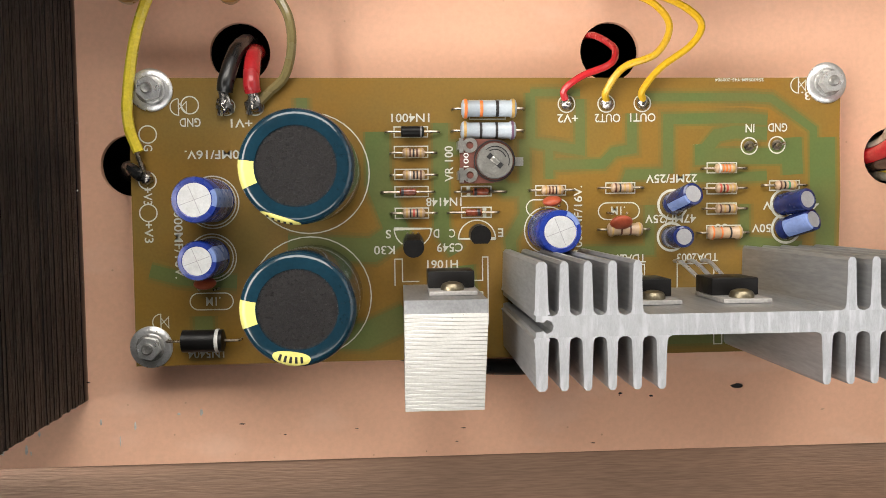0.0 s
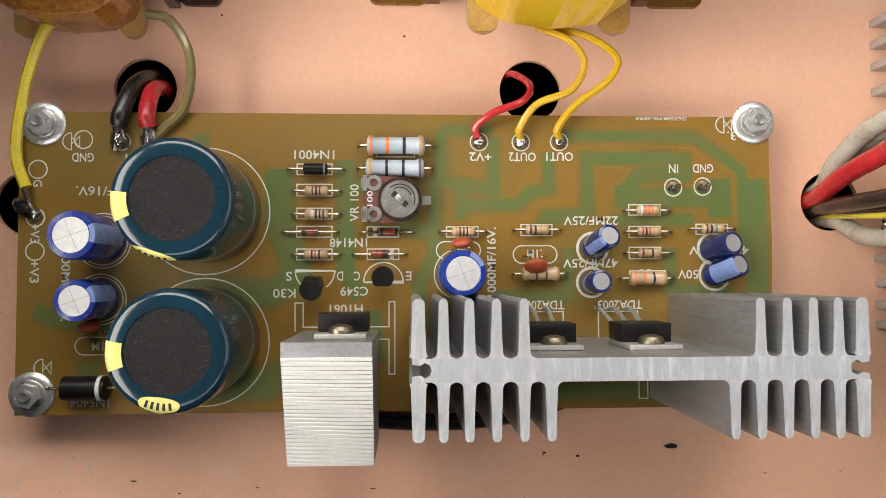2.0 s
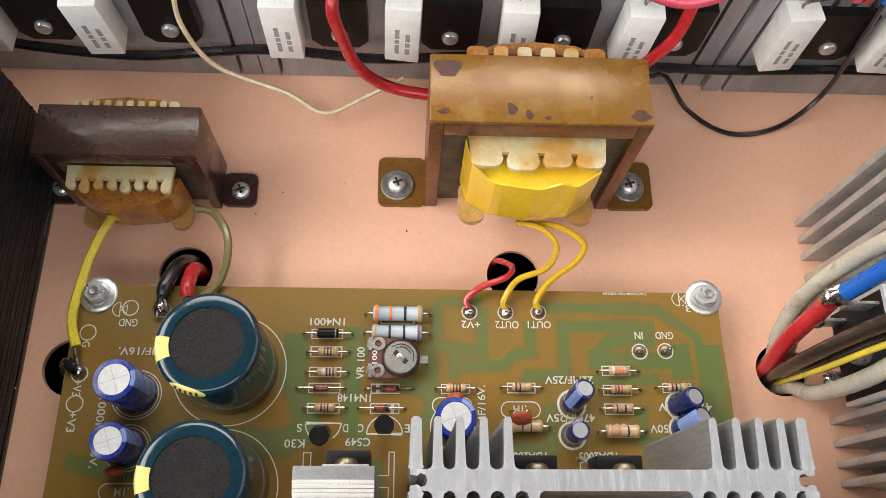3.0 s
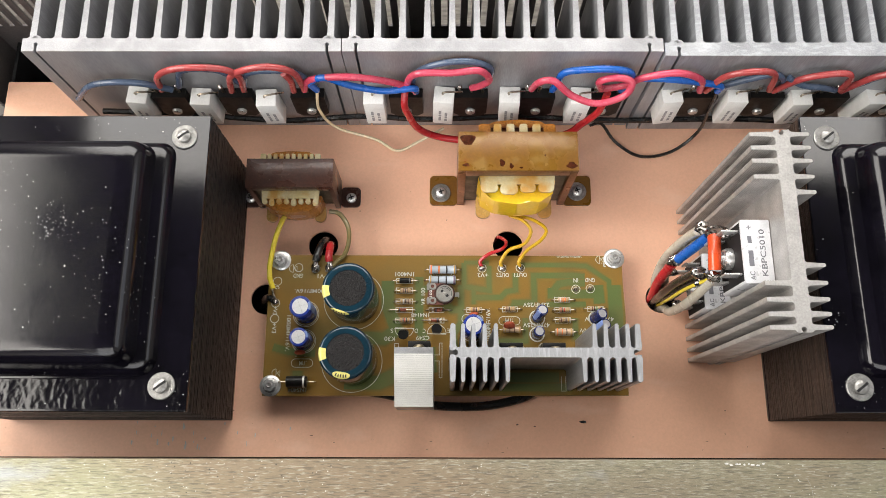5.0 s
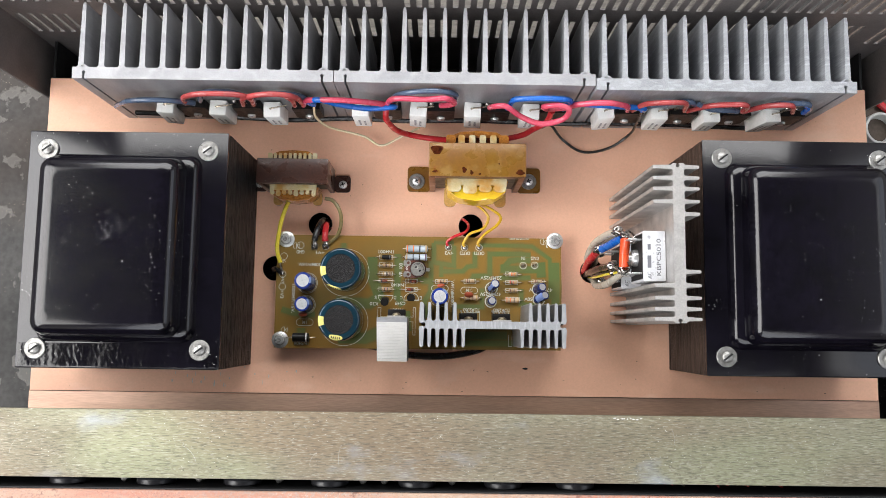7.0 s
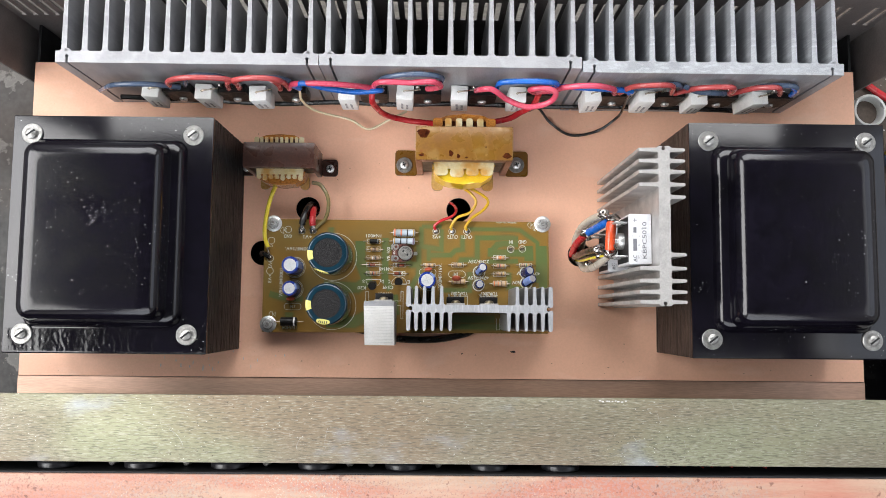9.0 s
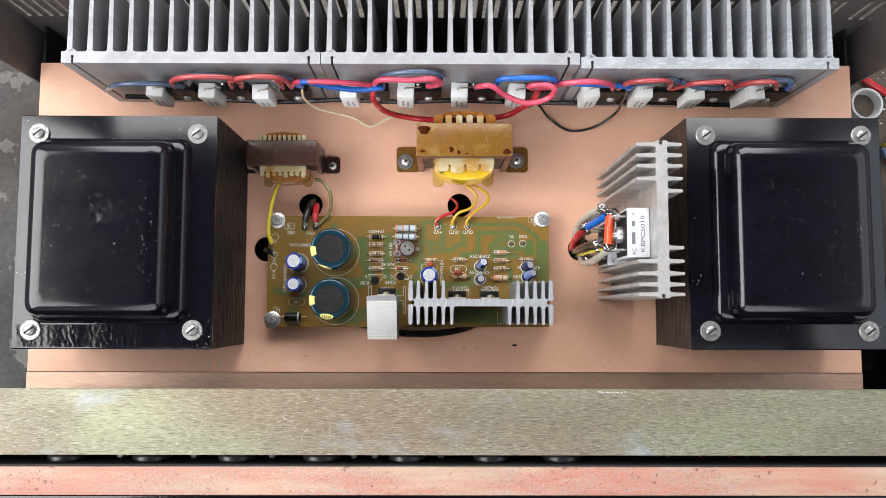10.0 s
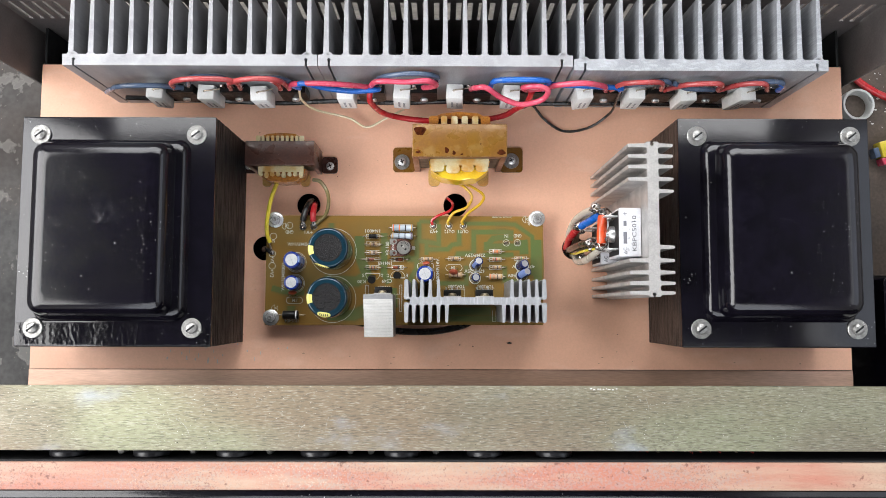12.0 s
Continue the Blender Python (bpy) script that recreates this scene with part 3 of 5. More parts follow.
GREYINK = material("grey_ink", (0.14, 0.14, 0.16), 0.6, 0.0, 0.05, 500, 2500, 0.0)
FAINTINK = material("faint_grey_ink", (0.33, 0.33, 0.34), 0.6, 0.0, 0.2, 900, 2500, 0.0)
DULLSCREW = material("brassy_screw", (0.22, 0.19, 0.13), 0.4, 0.9, 0.15, 400, 2500, 0.1)
CLEARP = material("cloudy_plastic", (0.62, 0.62, 0.60), 0.35, 0.0, 0.08, 140, 1200, 0.05, trans=0.25)
POTM = material("dark_grey_pot_case", (0.022, 0.022, 0.026), 0.36, 0.0, 0.15, 200, 1500, 0.05)
PANELPAINT = material("flaking_pink_panel_edge", (0.36, 0.26, 0.185), 0.5, 0.0, 0.08, 14, 700, 0.3, (0.6, 4.0, 1), tint=(0.40, 0.155, 0.11), spec=0.3)
overlay(PANELPAINT, (0.30, 0.275, 0.25), 900, 0.46, 0.58, amount=0.8, gate=(7, 0.42, 0.54))
overlay(PANELPAINT, (0.38, 0.06, 0.04), 40, 0.56, 0.68, (0.4, 2, 1), amount=0.5, gate=(6, 0.5, 0.6))
overlay(PANELPAINT, (0.42, 0.13, 0.095), 16, 0.42, 0.64, (0.7, 4, 1), amount=0.5)
overlay(PANELPAINT, (0.44, 0.34, 0.25), 24, 0.48, 0.68, (0.7, 5, 1), amount=0.7)
overlay(PANELPAINT, (0.12, 0.05, 0.04), 300, 0.64, 0.72, amount=0.7)
overlay(PANELPAINT, (0.20, 0.11, 0.09), 1100, 0.54, 0.66, (1, 1, 1), amount=0.55, gate=(16, 0.46, 0.58))
overlay(PANELPAINT, (0.62, 0.50, 0.40), 1300, 0.58, 0.68, amount=0.5, gate=(12, 0.46, 0.58))

BZ = 12.0
board = thing("circuit_board", 0, 0, 0, "amber green circuit board with white print, bolted to the deck", "circuit board")
bh = [(-80.5, 35.9, 1.7), (80.5, 37.1, 1.7), (-82.2, -24.0, 1.7)]
part("laminate", holed([(-85.9, -28.6), (83.9, -28.2), (84.2, 38.4), (-85.7, 38.7)], bh, BZ - 1.6, BZ, 16), FR4, board, "amber laminate")


def ribbon(line, w, z, bm):
    """A flat strip along a line, mitred at its corners."""
    p = [Vector((a, b)) for a, b in line]
    out = []
    for i, q in enumerate(p):
        d0 = (q - p[i - 1]).normalized() if i else (p[1] - q).normalized()
        d1 = (p[i + 1] - q).normalized() if i < len(p) - 1 else d0
        n = Vector((-(d0 + d1).y, (d0 + d1).x)).normalized()
        k = w / 2 / max(0.4, n.dot(Vector((-d1.y, d1.x))))
        out.append((bm.verts.new((*(q + n * k), z)), bm.verts.new((*(q - n * k), z))))
    for (a, b), (c, d) in zip(out, out[1:]):
        bm.faces.new((a, b, d, c))


# gaps between the copper fields of the underside show through as green bands
GAPS = [
    (2.2, [(8, 35), (8, 23.2), (20, 21.3), (20, 30)]), (1.6, [(8, 35), (20, 35)]), (1.8, [(12.5, 21.8), (12.5, 14.5)]),
    (2.2, [(12.5, 17.8), (25.5, 18), (28.2, 20.8), (32.6, 21.5), (32.6, 30)]), (2.0, [(20, 30), (20, 33.5)]),
    (1.8, [(34, 33.8), (61, 33.8), (67, 33.4), (77.5, 26), (77.8, 12), (77.5, 2)]),
    (2.4, [(41.5, 15.5), (41.5, 28.6), (60, 28.8), (66, 28.2)]), (2.4, [(41.5, 15.5), (32, 15.3), (31, 12.5)]),
    (3.0, [(50.5, 21), (53.5, 24.6), (58, 25.4), (66, 25)]), (3.8, [(50, 22.5), (50, 19.5), (70, 19.6)]), (5.0, [(72.0, 24), (72.5, 15)]),
    (2.2, [(66, 14.8), (62, 14.6), (47, 14.5)]), (2.2, [(60.5, 8), (60.5, -1), (75, -2.5)]), (2.2, [(37, 8), (37, -3), (20, -3)]),
    (5.5, [(-28.5, 26), (-28.5, 14), (-24, 2), (-30, -2), (-50, -1)]), (3.5, [(-13.5, 28), (-13.5, 3), (-10, -3)]), (6.0, [(-9, -6), (-8, -18)]),
    (3.0, [(-14, 22), (-8, 22), (2, 12), (6, 12)]), (2.4, [(6.5, 24), (6.5, 6), (3, 0), (4, -10)]), (2.4, [(-46, 34), (-46, 29)]),
    (4.0, [(-70, -17), (-70, -23)]), (6.0, [(-48, -22.5), (-32, -22.5), (-22, -18)]), (3.0, [(-82, -6), (-75, -8), (-62, -9)]),
    (4.5, [(80.6, 24), (81.0, 10), (80.6, -10)]), (3.0, [(24, -24.5), (58, -24.5)]), (4.0, [(26, -20), (52, -20)]),
]
for i, (w, path) in enumerate(GAPS):
    for mat, dw, base in ((FR4HALO, 2.6, 0.004), (FR4EDGE, 1.2, 0.035), (FR4GREEN, 0.1, 0.066)):
        bm = bmesh.new()
        ribbon(path, w + dw, BZ + base + 0.001 * i, bm)
        part("copper_gap", bm, mat, board, "green laminate between copper fields")

silk = bmesh.new()
SZ = [BZ + 0.10]


def line(pts, w=0.28, close=False):
    SZ[0] += 0.0004
    ribbon(pts + [pts[0]] if close else pts, w, SZ[0], silk)


def arc(cx, cy, r, a0=0, a1=360, n=40):
    return [(cx + r * math.cos(radians(a0 + (a1 - a0) * i / n)), cy + r * math.sin(radians(a0 + (a1 - a0) * i / n))) for i in range(n + 1)]


def frame_box(x0, x1, y0, y1, w=0.28):
    for a, b in (((x0 - w / 2, y0), (x1 + w / 2, y0)), ((x0 - w / 2, y1), (x1 + w / 2, y1)), ((x0, y0), (x0, y1)), ((x1, y0), (x1, y1))):
        line([a, b], w)


for y0, y1 in ((24.7, 27.1), (19.9, 22.5), (14.7, 17.1), (10.6, 13.0), (5.5, 7.9)):
    frame_box(-24.5, -16.6, y0, y1)
for y0, y1 in ((10.6, 12.9), (5.5, 7.9)):
    frame_box(-8.7, -1.6, y0, y1)
    line([(-7.0, y0), (-7.0, y1)] if y0 > 8 else [(-3.2, y0), (-3.2, y1)], 0.9)
frame_box(9.2, 16.4, 10.6, 12.9)
frame_box(26.2, 33.3, 10.9, 13.4)
for y0, y1 in ((15.6, 18.0), (10.5, 13.0), (5.6, 8.2), (-0.2, 2.8)):
    frame_box(51.1, 58.4 if y0 > 0 else 59.4, y0, y1)
frame_box(66.7, 74.1, 11.2, 13.5)
frame_box(-6.6, 2.0, 28.8, 33.2)
for cx, cy, hw, r in ((11.9, 7.6, 5.0, 1.95), (29.4, 6.6, 5.0, 2.0), (-68.0, -13.5, 5.0, 1.95)):
    line(arc(cx + hw - r, cy, r, -90, 90, 16) + arc(cx - hw + r, cy, r, 90, 270, 16) + [(cx + hw - r, cy - r)])
for cx, cy, r in ((-44.7, 16.4, 14.2), (-44.7, -12.8, 14.2), (-67.2, 9.8, 6.1), (-67.2, 9.8, 5.4), (-67.6, -3.2, 5.6), (-67.6, -3.2, 4.9), (12.0, 2.2, 5.6)):
    line(arc(cx, cy, r))
for cx, cy, r in ((42.6, 8.0, 3.6), (42.3, 0.2, 3.4), (70.6, 7.9, 3.6), (70.9, 1.9, 3.6)):
    line(arc(cx, cy, r - 0.1), 0.6)
for cx, cy in ((16.7, 32.3), (26.3, 32.3), (35.1, 32.4), (61.5, 22.0), (68.4, 22.2), (-81.6, 25.7), (-82.0, 7.5), (-82.0, 15.0), (-71.8, 32.4), (-63.5, 32.0), (-56.8, 32.0)):
    line(arc(cx, cy, 2.0, n=28), 0.3)
line([(-16.0, 3.0), (-24.8, 3.0)] + arc(-20.4, 3.0, 4.4, 180, 235, 8), 0.3)
line(arc(-20.4, 3.0, 4.4, 305, 360, 8) + [(-16.0, 3.0)], 0.3)
line([(-9.5, 0.4), (-0.6, 0.4)] + arc(-5.05, 0.4, 4.45, 0, 180, 20), 0.3)
line([(-24.8, -10.6), (-24.8, -4.2), (-23.0, -4.2), (-23.0, -9.6), (-19, -9.6)])
line([(-8, -9.6), (-3.8, -9.6), (-3.8, -4.0), (-2.5, -4.0), (-2.5, -20.2), (-3.8, -20.2), (-3.8, -12.4), (-7, -12.4)])
for x0 in (26.5, 43.7):
    line([(x0 + 9.2, -13), (x0 + 9.2, -6.4), (x0 + 0.1, -6.4), (x0 + 0.1, -13)])
line([(25, -12.4), (60, -12.4)], 0.22)
line([(53.0, -19.5), (53.0, -26.2), (55.0, -26.2), (55.0, -19.5)])
for cx, cy in ((73.6, 36.6), (-74.4, 32.0), (-79.9, -18.2)):
    line(arc(cx, cy, 1.9, 90, 270, 14) + [(cx, cy + 1.9)], 0.25)
    line([(cx, cy + 1.0), (cx + 1.8, cy - 1.4), (cx + 1.8, cy + 1.2), (cx, cy - 0.6)], 0.22)
part("printed_outline", silk, SILK, board, "white printed component outlines")


def text(s, cx, cy, w, h, rot=180, z=None, mat=None, parent=None, up=None):
    """Flat lettering centred on a point, fitted to a width and a cap height."""
    cu = bpy.data.curves.new("text", "FONT")
    cu.body, cu.size, cu.resolution_u = s, 1.0, 3
    cu.offset = 0.012
    tmp = bpy.data.objects.new("tmp", cu)
    scene.collection.objects.link(tmp)
    bpy.context.view_layer.update()
    me = bpy.data.meshes.new_from_object(tmp)
    bpy.data.objects.remove(tmp)
    co = np.array([v.co[:] for v in me.vertices])
    lo, hi = co.min(0), co.max(0)
    mid, size = (lo + hi) / 2, np.maximum(hi - lo, 1e-6)
    m = (up or at(cx, cy, z if z is not None else BZ + 0.22, 0, 0, rot)) @ Matrix.Diagonal((w / size[0], h / size[1], 1, 1))
    for v in me.vertices:
        v.co = (m @ Vector((v.co.x - mid[0], v.co.y - mid[1], 0))) * S
    me.materials.append(mat or SILK)
    ob = new("printed_text", me)
    ob.parent = parent or board
    return ob


for s, cx, cy, w, rot in (
        ("1N4001", -20.6, 29.2, 9.0, 180), ("VR 100", -11.6, 18.3, 8.4, 90), ("1N4148", -12.9, 9.3, 8.4, 180), ("K30", -27.2, -2.0, 5.0, 180),
        ("S", -26.2, 1.8, 1.3, 180), ("D", -14.8, 1.8, 1.4, 180), ("C", -11.0, 1.8, 1.4, 180), ("E", 0.6, 1.8, 1.3, 180), ("C549", -11.6, -1.6, 6.2, 180),
        ("H1061", -13.4, -5.6, 7.4, 180), ("TDA2003", 31.0, -4.9, 10.0, 180), ("TDA2003", 48.8, -4.9, 10.2, 180), ("22MF/25V", 42.3, 14.3, 12.6, 180),
        ("47MF/25V", 42.1, 4.6, 12.6, 180), ("47MF/25V", 72.0, 7.5, 14.0, 180), ("50V", 64.7, 2.0, 4.8, 180), ("+V2", 17.0, 28.9, 5.0, 180),
        ("OUT2", 26.6, 28.9, 6.2, 180), ("OUT1", 35.2, 29.0, 6.2, 180), ("IN", 61.6, 26.3, 2.2, 180), ("GND", 68.5, 26.4, 4.8, 180),
        ("1000MF/16V.", 19.4, 4.9, 15.8, 90), (".1M", 29.2, 6.7, 3.4, 180), ("2200MF/16V.", -64.5, 20.9, 17.5, 180), ("GND", -71.8, 28.4, 4.8, 180),
        ("G", -81.6, 22.6, 1.5, -90), ("+V3", -82.0, 3.0, 5.0, -90), ("+V3", -82.0, 11.4, 4.2, -90), ("1N5404", -69.6, -25.9, 8.4, 180), (".1M", -67.6, -13.5, 3.4, 180),
        ("1000MF/16V.", -75.2, 0.5, 17.0, -90), ("3.", 75.4, 34.0, 2.2, 180), ("50", 54.6, 2.2, 3.0, 180), ("+V1", -60, 28.2, 5.0, 180)):
    text(s, cx, cy, w, 2.05, rot)
text("2563056M-Y45-200904", 58.9, 37.9, 12.0, 0.8, 180)


# ---- board fixings ----
def mounting_bolt(x, y, turn):
    t = thing("mounting_bolt", x, y, 0, "zinc plated bolt, nut and washer holding the circuit board", "bolt", "board mounting bolts", rz=turn)
    part("standoff", lathe([(3.2, 0), (3.2, BZ - 1.6)], 6), STEEL, t)
    part("washer", lathe([(1.8, BZ), (4.9, BZ), (4.95, BZ + 0.35), (4.6, BZ + 0.7), (3.4, BZ + 0.9), (1.8, BZ + 0.95)], 36), STEEL, t, "dull zinc washer")
    part("lock_ring", lathe([(1.6, BZ + 0.9), (3.3, BZ + 0.9), (3.3, BZ + 1.2), (3.0, BZ + 1.38), (1.6, BZ + 1.38)], 30), DULLWASH, t, "split spring washer")
    part("nut", prism([(2.75 * math.cos(math.pi * k / 3), 2.75 * math.sin(math.pi * k / 3)) for k in range(6)], BZ + 1.4, BZ + 3.3, 0.35), STEEL, t, "hexagon nut")
    part("stud", lathe([(1.3, BZ), (1.3, BZ + 3.9), (1.05, BZ + 4.2), (0.5, BZ + 4.05), (0, BZ + 4.05)], 16), DULLWASH, t)


for x, y, a in ((-80.5, 35.9, 20), (80.5, 37.1, 8), (-82.2, -24.0, 47)):
    mounting_bolt(x, y, a)


# ---- parts on the board ----
def axial(name, label, cat, group, x, y, kind="r", L=5.6, r=1.15, pitch=10.8, bands=(), rz=0.0, lift=None, mat=None):
    z = lift if lift is not None else r + 0.15
    t = thing(name, x, y, BZ, label, cat, group, rz=rz)
    if kind == "r":
        prof = [(r * 0.55, -L / 2), (r * 0.9, -L / 2 + 0.25), (r * 1.05, -L / 2 + 0.7), (r * 1.05, -L / 2 + 1.2), (r * 0.88, -L / 2 + 1.7),
                (r * 0.88, L / 2 - 1.7), (r * 1.05, L / 2 - 1.2), (r * 1.05, L / 2 - 0.7), (r * 0.9, L / 2 - 0.25), (r * 0.55, L / 2)]
    else:
        prof = [(r * 0.8, -L / 2), (r, -L / 2 + 0.2), (r, L / 2 - 0.2), (r * 0.8, L / 2)]
    m = at(0, 0, z, 0, 90, 0)
    b = part("body", lathe(prof, 18, m=m), mat or TANR, t)
    for u, c, w in bands:
        rr = r * (1.055 if (abs(u) > L / 2 - 1.5 or kind != "r") else 0.9) + 0.015
        part("colour_band", lathe([(rr, u - w / 2), (rr, u + w / 2)], 18, m=m), BANDS[c], b, c + " band")
    for s in (-1, 1):
        part("lead", tube([(s * (L / 2 - 0.2), 0, z), (s * (pitch / 2 - 0.7), 0, z), (s * pitch / 2, 0, z - 0.6), (s * pitch / 2, 0, -0.3)], 0.3, seg=6, steps=3), TIN, t)
    return t


def res(x, y, bands, L=5.2, r=1.1, pitch=10.8, mat=None, label="small tan resistor with colour bands soldered flat on the board", group="small resistors", rz=0.0, w=0.42):
    n = len(bands)
    us = [(-L / 2 + 0.95 + i * (L - 1.9) / (n - 1), c, w) for i, c in enumerate(bands)]
    return axial("resistor", label, "resistor", group, x, y, "r", L, r, pitch, us, rz, mat=mat)


res(-20.0, 20.9, ("gold", "brown", "black", "brown", "gold")), res(-20.0, 15.7, ("gold", "white", "black", "black", "brown"))
res(-20.1, 6.7, ("gold", "black", "red", "black", "gold")), res(13.0, 11.8, ("gold", "brown", "brown", "black", "gold"))
res(29.8, 12.2, ("brown", "black", "gold", "gold")), res(55.2, 16.6, ("white", "orange", "orange", "orange", "gold"))
res(55.4, 11.8, ("red", "black", "red", "gold", "gold")), res(55.4, 6.9, ("brown", "gold", "black", "gold"))
res(70.2, 12.4, ("brown", "black", "green", "gold"))
BIG = "mid-size tan resistor with colour bands"
res(30.4, 2.2, ("gold", "brown", "brown", "gold"), 8.4, 1.6, 12.2, label=BIG), res(54.9, 1.1, ("orange", "orange", "black", "gold"), 8.4, 1.6, 12.2, label=BIG)
res(-2.2, 31.0, ("orange", "orange", "black", "gold"), 13.0, 2.15, 17.0, GREYR, "pale grey power resistor with orange bands", "power resistors", w=0.7)
res(-2.4, 25.9, ("gold", "black", "black", "violet"), 13.0, 2.15, 17.0, GREYR, "pale grey power resistor with black bands", "power resistors", w=0.6)
axial("diode", "black rectifier diode with a silver band", "diode", "board diodes", -20.2, 25.8, "d", 5.4, 1.3, 12.6, ((2.0, "grey", 0.35),), mat=EPOXY)
axial("diode", "thick black rectifier diode with a silver band", "diode", "board diodes", -69.6, -22.4, "d", 9.6, 2.6, 17.0, ((3.4, "white", 0.8),), mat=EPOXY)
GD = "small amber glass signal diode with a dark band"
axial("diode", GD, "diode", "board diodes", -21.4, 11.7, "d", 3.8, 0.85, 12.4, ((-1.3, "black", 0.6),), mat=GLASSD)
axial("diode", GD, "diode", "board diodes", -4.2, 11.6, "d", 3.8, 0.85, 12.0, ((-1.2, "black", 0.7),), mat=GLASSD)
axial("diode", GD, "diode", "board diodes", -5.9, 6.7, "d", 3.8, 0.85, 12.0, ((1.2, "black", 0.7),), mat=GLASSD)


def trimmer():
    t = thing("trimmer_resistor", -2.6, 18.7, BZ, "brown trimmer resistor with a slotted metal rotor", "trimmer")
    poly = [(-6.7, -5.2), (1.0, -5.2)] + arc(1.2, 0.0, 5.0, -90, 90, 14) + [(-6.7, 5.2)]
    base = part("base", prism(poly, 3.4, 4.6, 0.15), PHENOL, t, "brown phenolic base")
    text("100", 0, 0, 3.4, 1.2, z=1, mat=BANDS["white"], parent=base, up=at(-5.3, 0.2, 4.68, 0, 0, 90))
    part("rim", lathe([(4.6, 3.0), (4.85, 3.0), (4.85, 5.0), (4.6, 5.0), (4.6, 3.0)], 32, m=at(1.3, 0.0, 0)), BLACKIN, t)
    rot = part("rotor", lathe([(4.2, 4.6), (4.2, 5.9), (4.0, 6.1), (0, 6.1)], 36, m=at(1.3, -0.1, 0)), TRIMM, t, "nickel plated rotor")
    part("slot", box(-2.1, 2.1, -0.65, 0.65, 6.0, 6.16, m=at(1.3, -0.1, 0, 0, 0, -42)), BLACKIN, rot)
    part("slot_bar", box(-1.1, 1.1, -0.6, 0.6, 6.1, 6.3, 0.1, m=at(1.3, -0.1, 0, 0, 0, -42)), TRIMM, rot)
    bm = bmesh.new()
    ribbon(arc(1.3, -0.1, 3.3, -20, 130, 20), 0.22, 6.16, bm)
    ribbon(arc(1.3, -0.1, 2.6, 20, 120, 16), 0.22, 6.17, bm)
    part("rotor_mark", bm, BLACKIN, rot)
    for y in (-3.3, 3.6):
        bm = box(-6.9, -5.9, y - 1.7, y + 1.7, 4.62, 5.0)
        lathe([(0.85, 4.62), (1.75, 4.62), (1.75, 5.05), (0.85, 5.05), (0.85, 4.62)], 20, bm=bm, m=at(-4.4, y, 0))
        box(-7.2, -6.8, y - 1.0, y + 1.0, -0.2, 5.0, bm=bm)
        part("terminal", bm, TRIMM, t, "folded nickel terminal")
    bm = box(5.6, 8.2, -1.2, 0.8, 3.6, 4.0)
    box(7.8, 8.2, -1.0, 0.6, -0.2, 3.8, bm=bm)
    part("terminal", bm, TRIMM, t)


trimmer()


def can(name, label, x, y, r, h, sleeve, top=CANTOP, stripe=None, lean=(0, 0), stripe_at=0, stripe_half=0.42, cross=True, group="blue electrolytic capacitors"):
    t = thing(name, x, y, BZ, label, "capacitor", group)
    t.matrix_basis = pose(x * S, y * S, BZ * S) @ pose(0, 0, 0, lean[0], lean[1], 0)
    prof = [(r * 0.94, 0), (r, 0.4), (r, 1.2), (r * 0.95, 1.7), (r, 2.3), (r, h - 0.6), (r * 0.95, h - 0.12), (r * 0.76, h + 0.02), (r * 0.72, h - 0.1)]
    b = part("sleeve", lathe(prof, 40), sleeve, t)
    part("can_top", lathe([(0, h - 0.3), (r * 0.722, h - 0.3), (r * 0.722, h - 0.06), (0, h - 0.05)], 32), top, t, "bare aluminium vent top")
    if cross:
        for a in (20, 112):
            part("vent_groove", box(-r * 0.66, r * 0.66, -0.07, 0.07, h - 0.07, h - 0.03, m=at(0, 0, 0, 0, 0, a)), GROOVE, t)
    if stripe:
        bm = bmesh.new()
        a0 = radians(stripe_at)
        prev = None
        for i in range(9):
            a = a0 - stripe_half + stripe_half / 4 * i
            ring = [bm.verts.new(((rr + 0.03) * math.cos(a), (rr + 0.03) * math.sin(a), z + 0.02)) for rr, z in prof[4:8]]
            if prev:
                for j in range(3):
                    bm.faces.new((prev[j], prev[j + 1], ring[j + 1], ring[j]))
            prev = ring
        part("polarity_stripe", bm, stripe, b, "pale polarity stripe")
    return t


can("electrolytic_capacitor", "upright blue electrolytic capacitor with silver top", -67.0, 10.2, 5.0, 17.5, BLUES, stripe=PALEB, stripe_at=5)
can("electrolytic_capacitor", "upright blue electrolytic capacitor with silver top", -67.8, -3.1, 4.4, 13.5, BLUES, stripe=PALEB, stripe_at=20)
can("electrolytic_capacitor", "upright blue electrolytic capacitor beside the fins", 11.9, 2.3, 4.9, 15.4, BLUES, stripe=PALEB, stripe_at=45)
SMALL = "small navy electrolytic capacitor leaning over the board"
can("electrolytic_capacitor", SMALL, 42.4, 8.0, 2.7, 9.6, NAVY, stripe=PALEB, lean=(-15, 12), stripe_at=215, top=GROOVE, cross=False, group="small capacitors")
can("electrolytic_capacitor", "small navy electrolytic capacitor standing upright", 42.2, 0.1, 2.6, 8.0, NAVY, lean=(-3, 3), top=GROOVE, cross=False, group="small capacitors")
can("electrolytic_capacitor", SMALL, 69.7, 7.6, 2.7, 8.4, NAVY, lean=(-9, 17), top=GROOVE, cross=False, group="small capacitors")
can("electrolytic_capacitor", "small pale striped capacitor leaning over the board", 70.0, 1.6, 2.7, 9.0, NAVY, stripe=PALEB, lean=(-17, 26), stripe_at=195, stripe_half=0.85, top=GROOVE, cross=False, group="small capacitors")


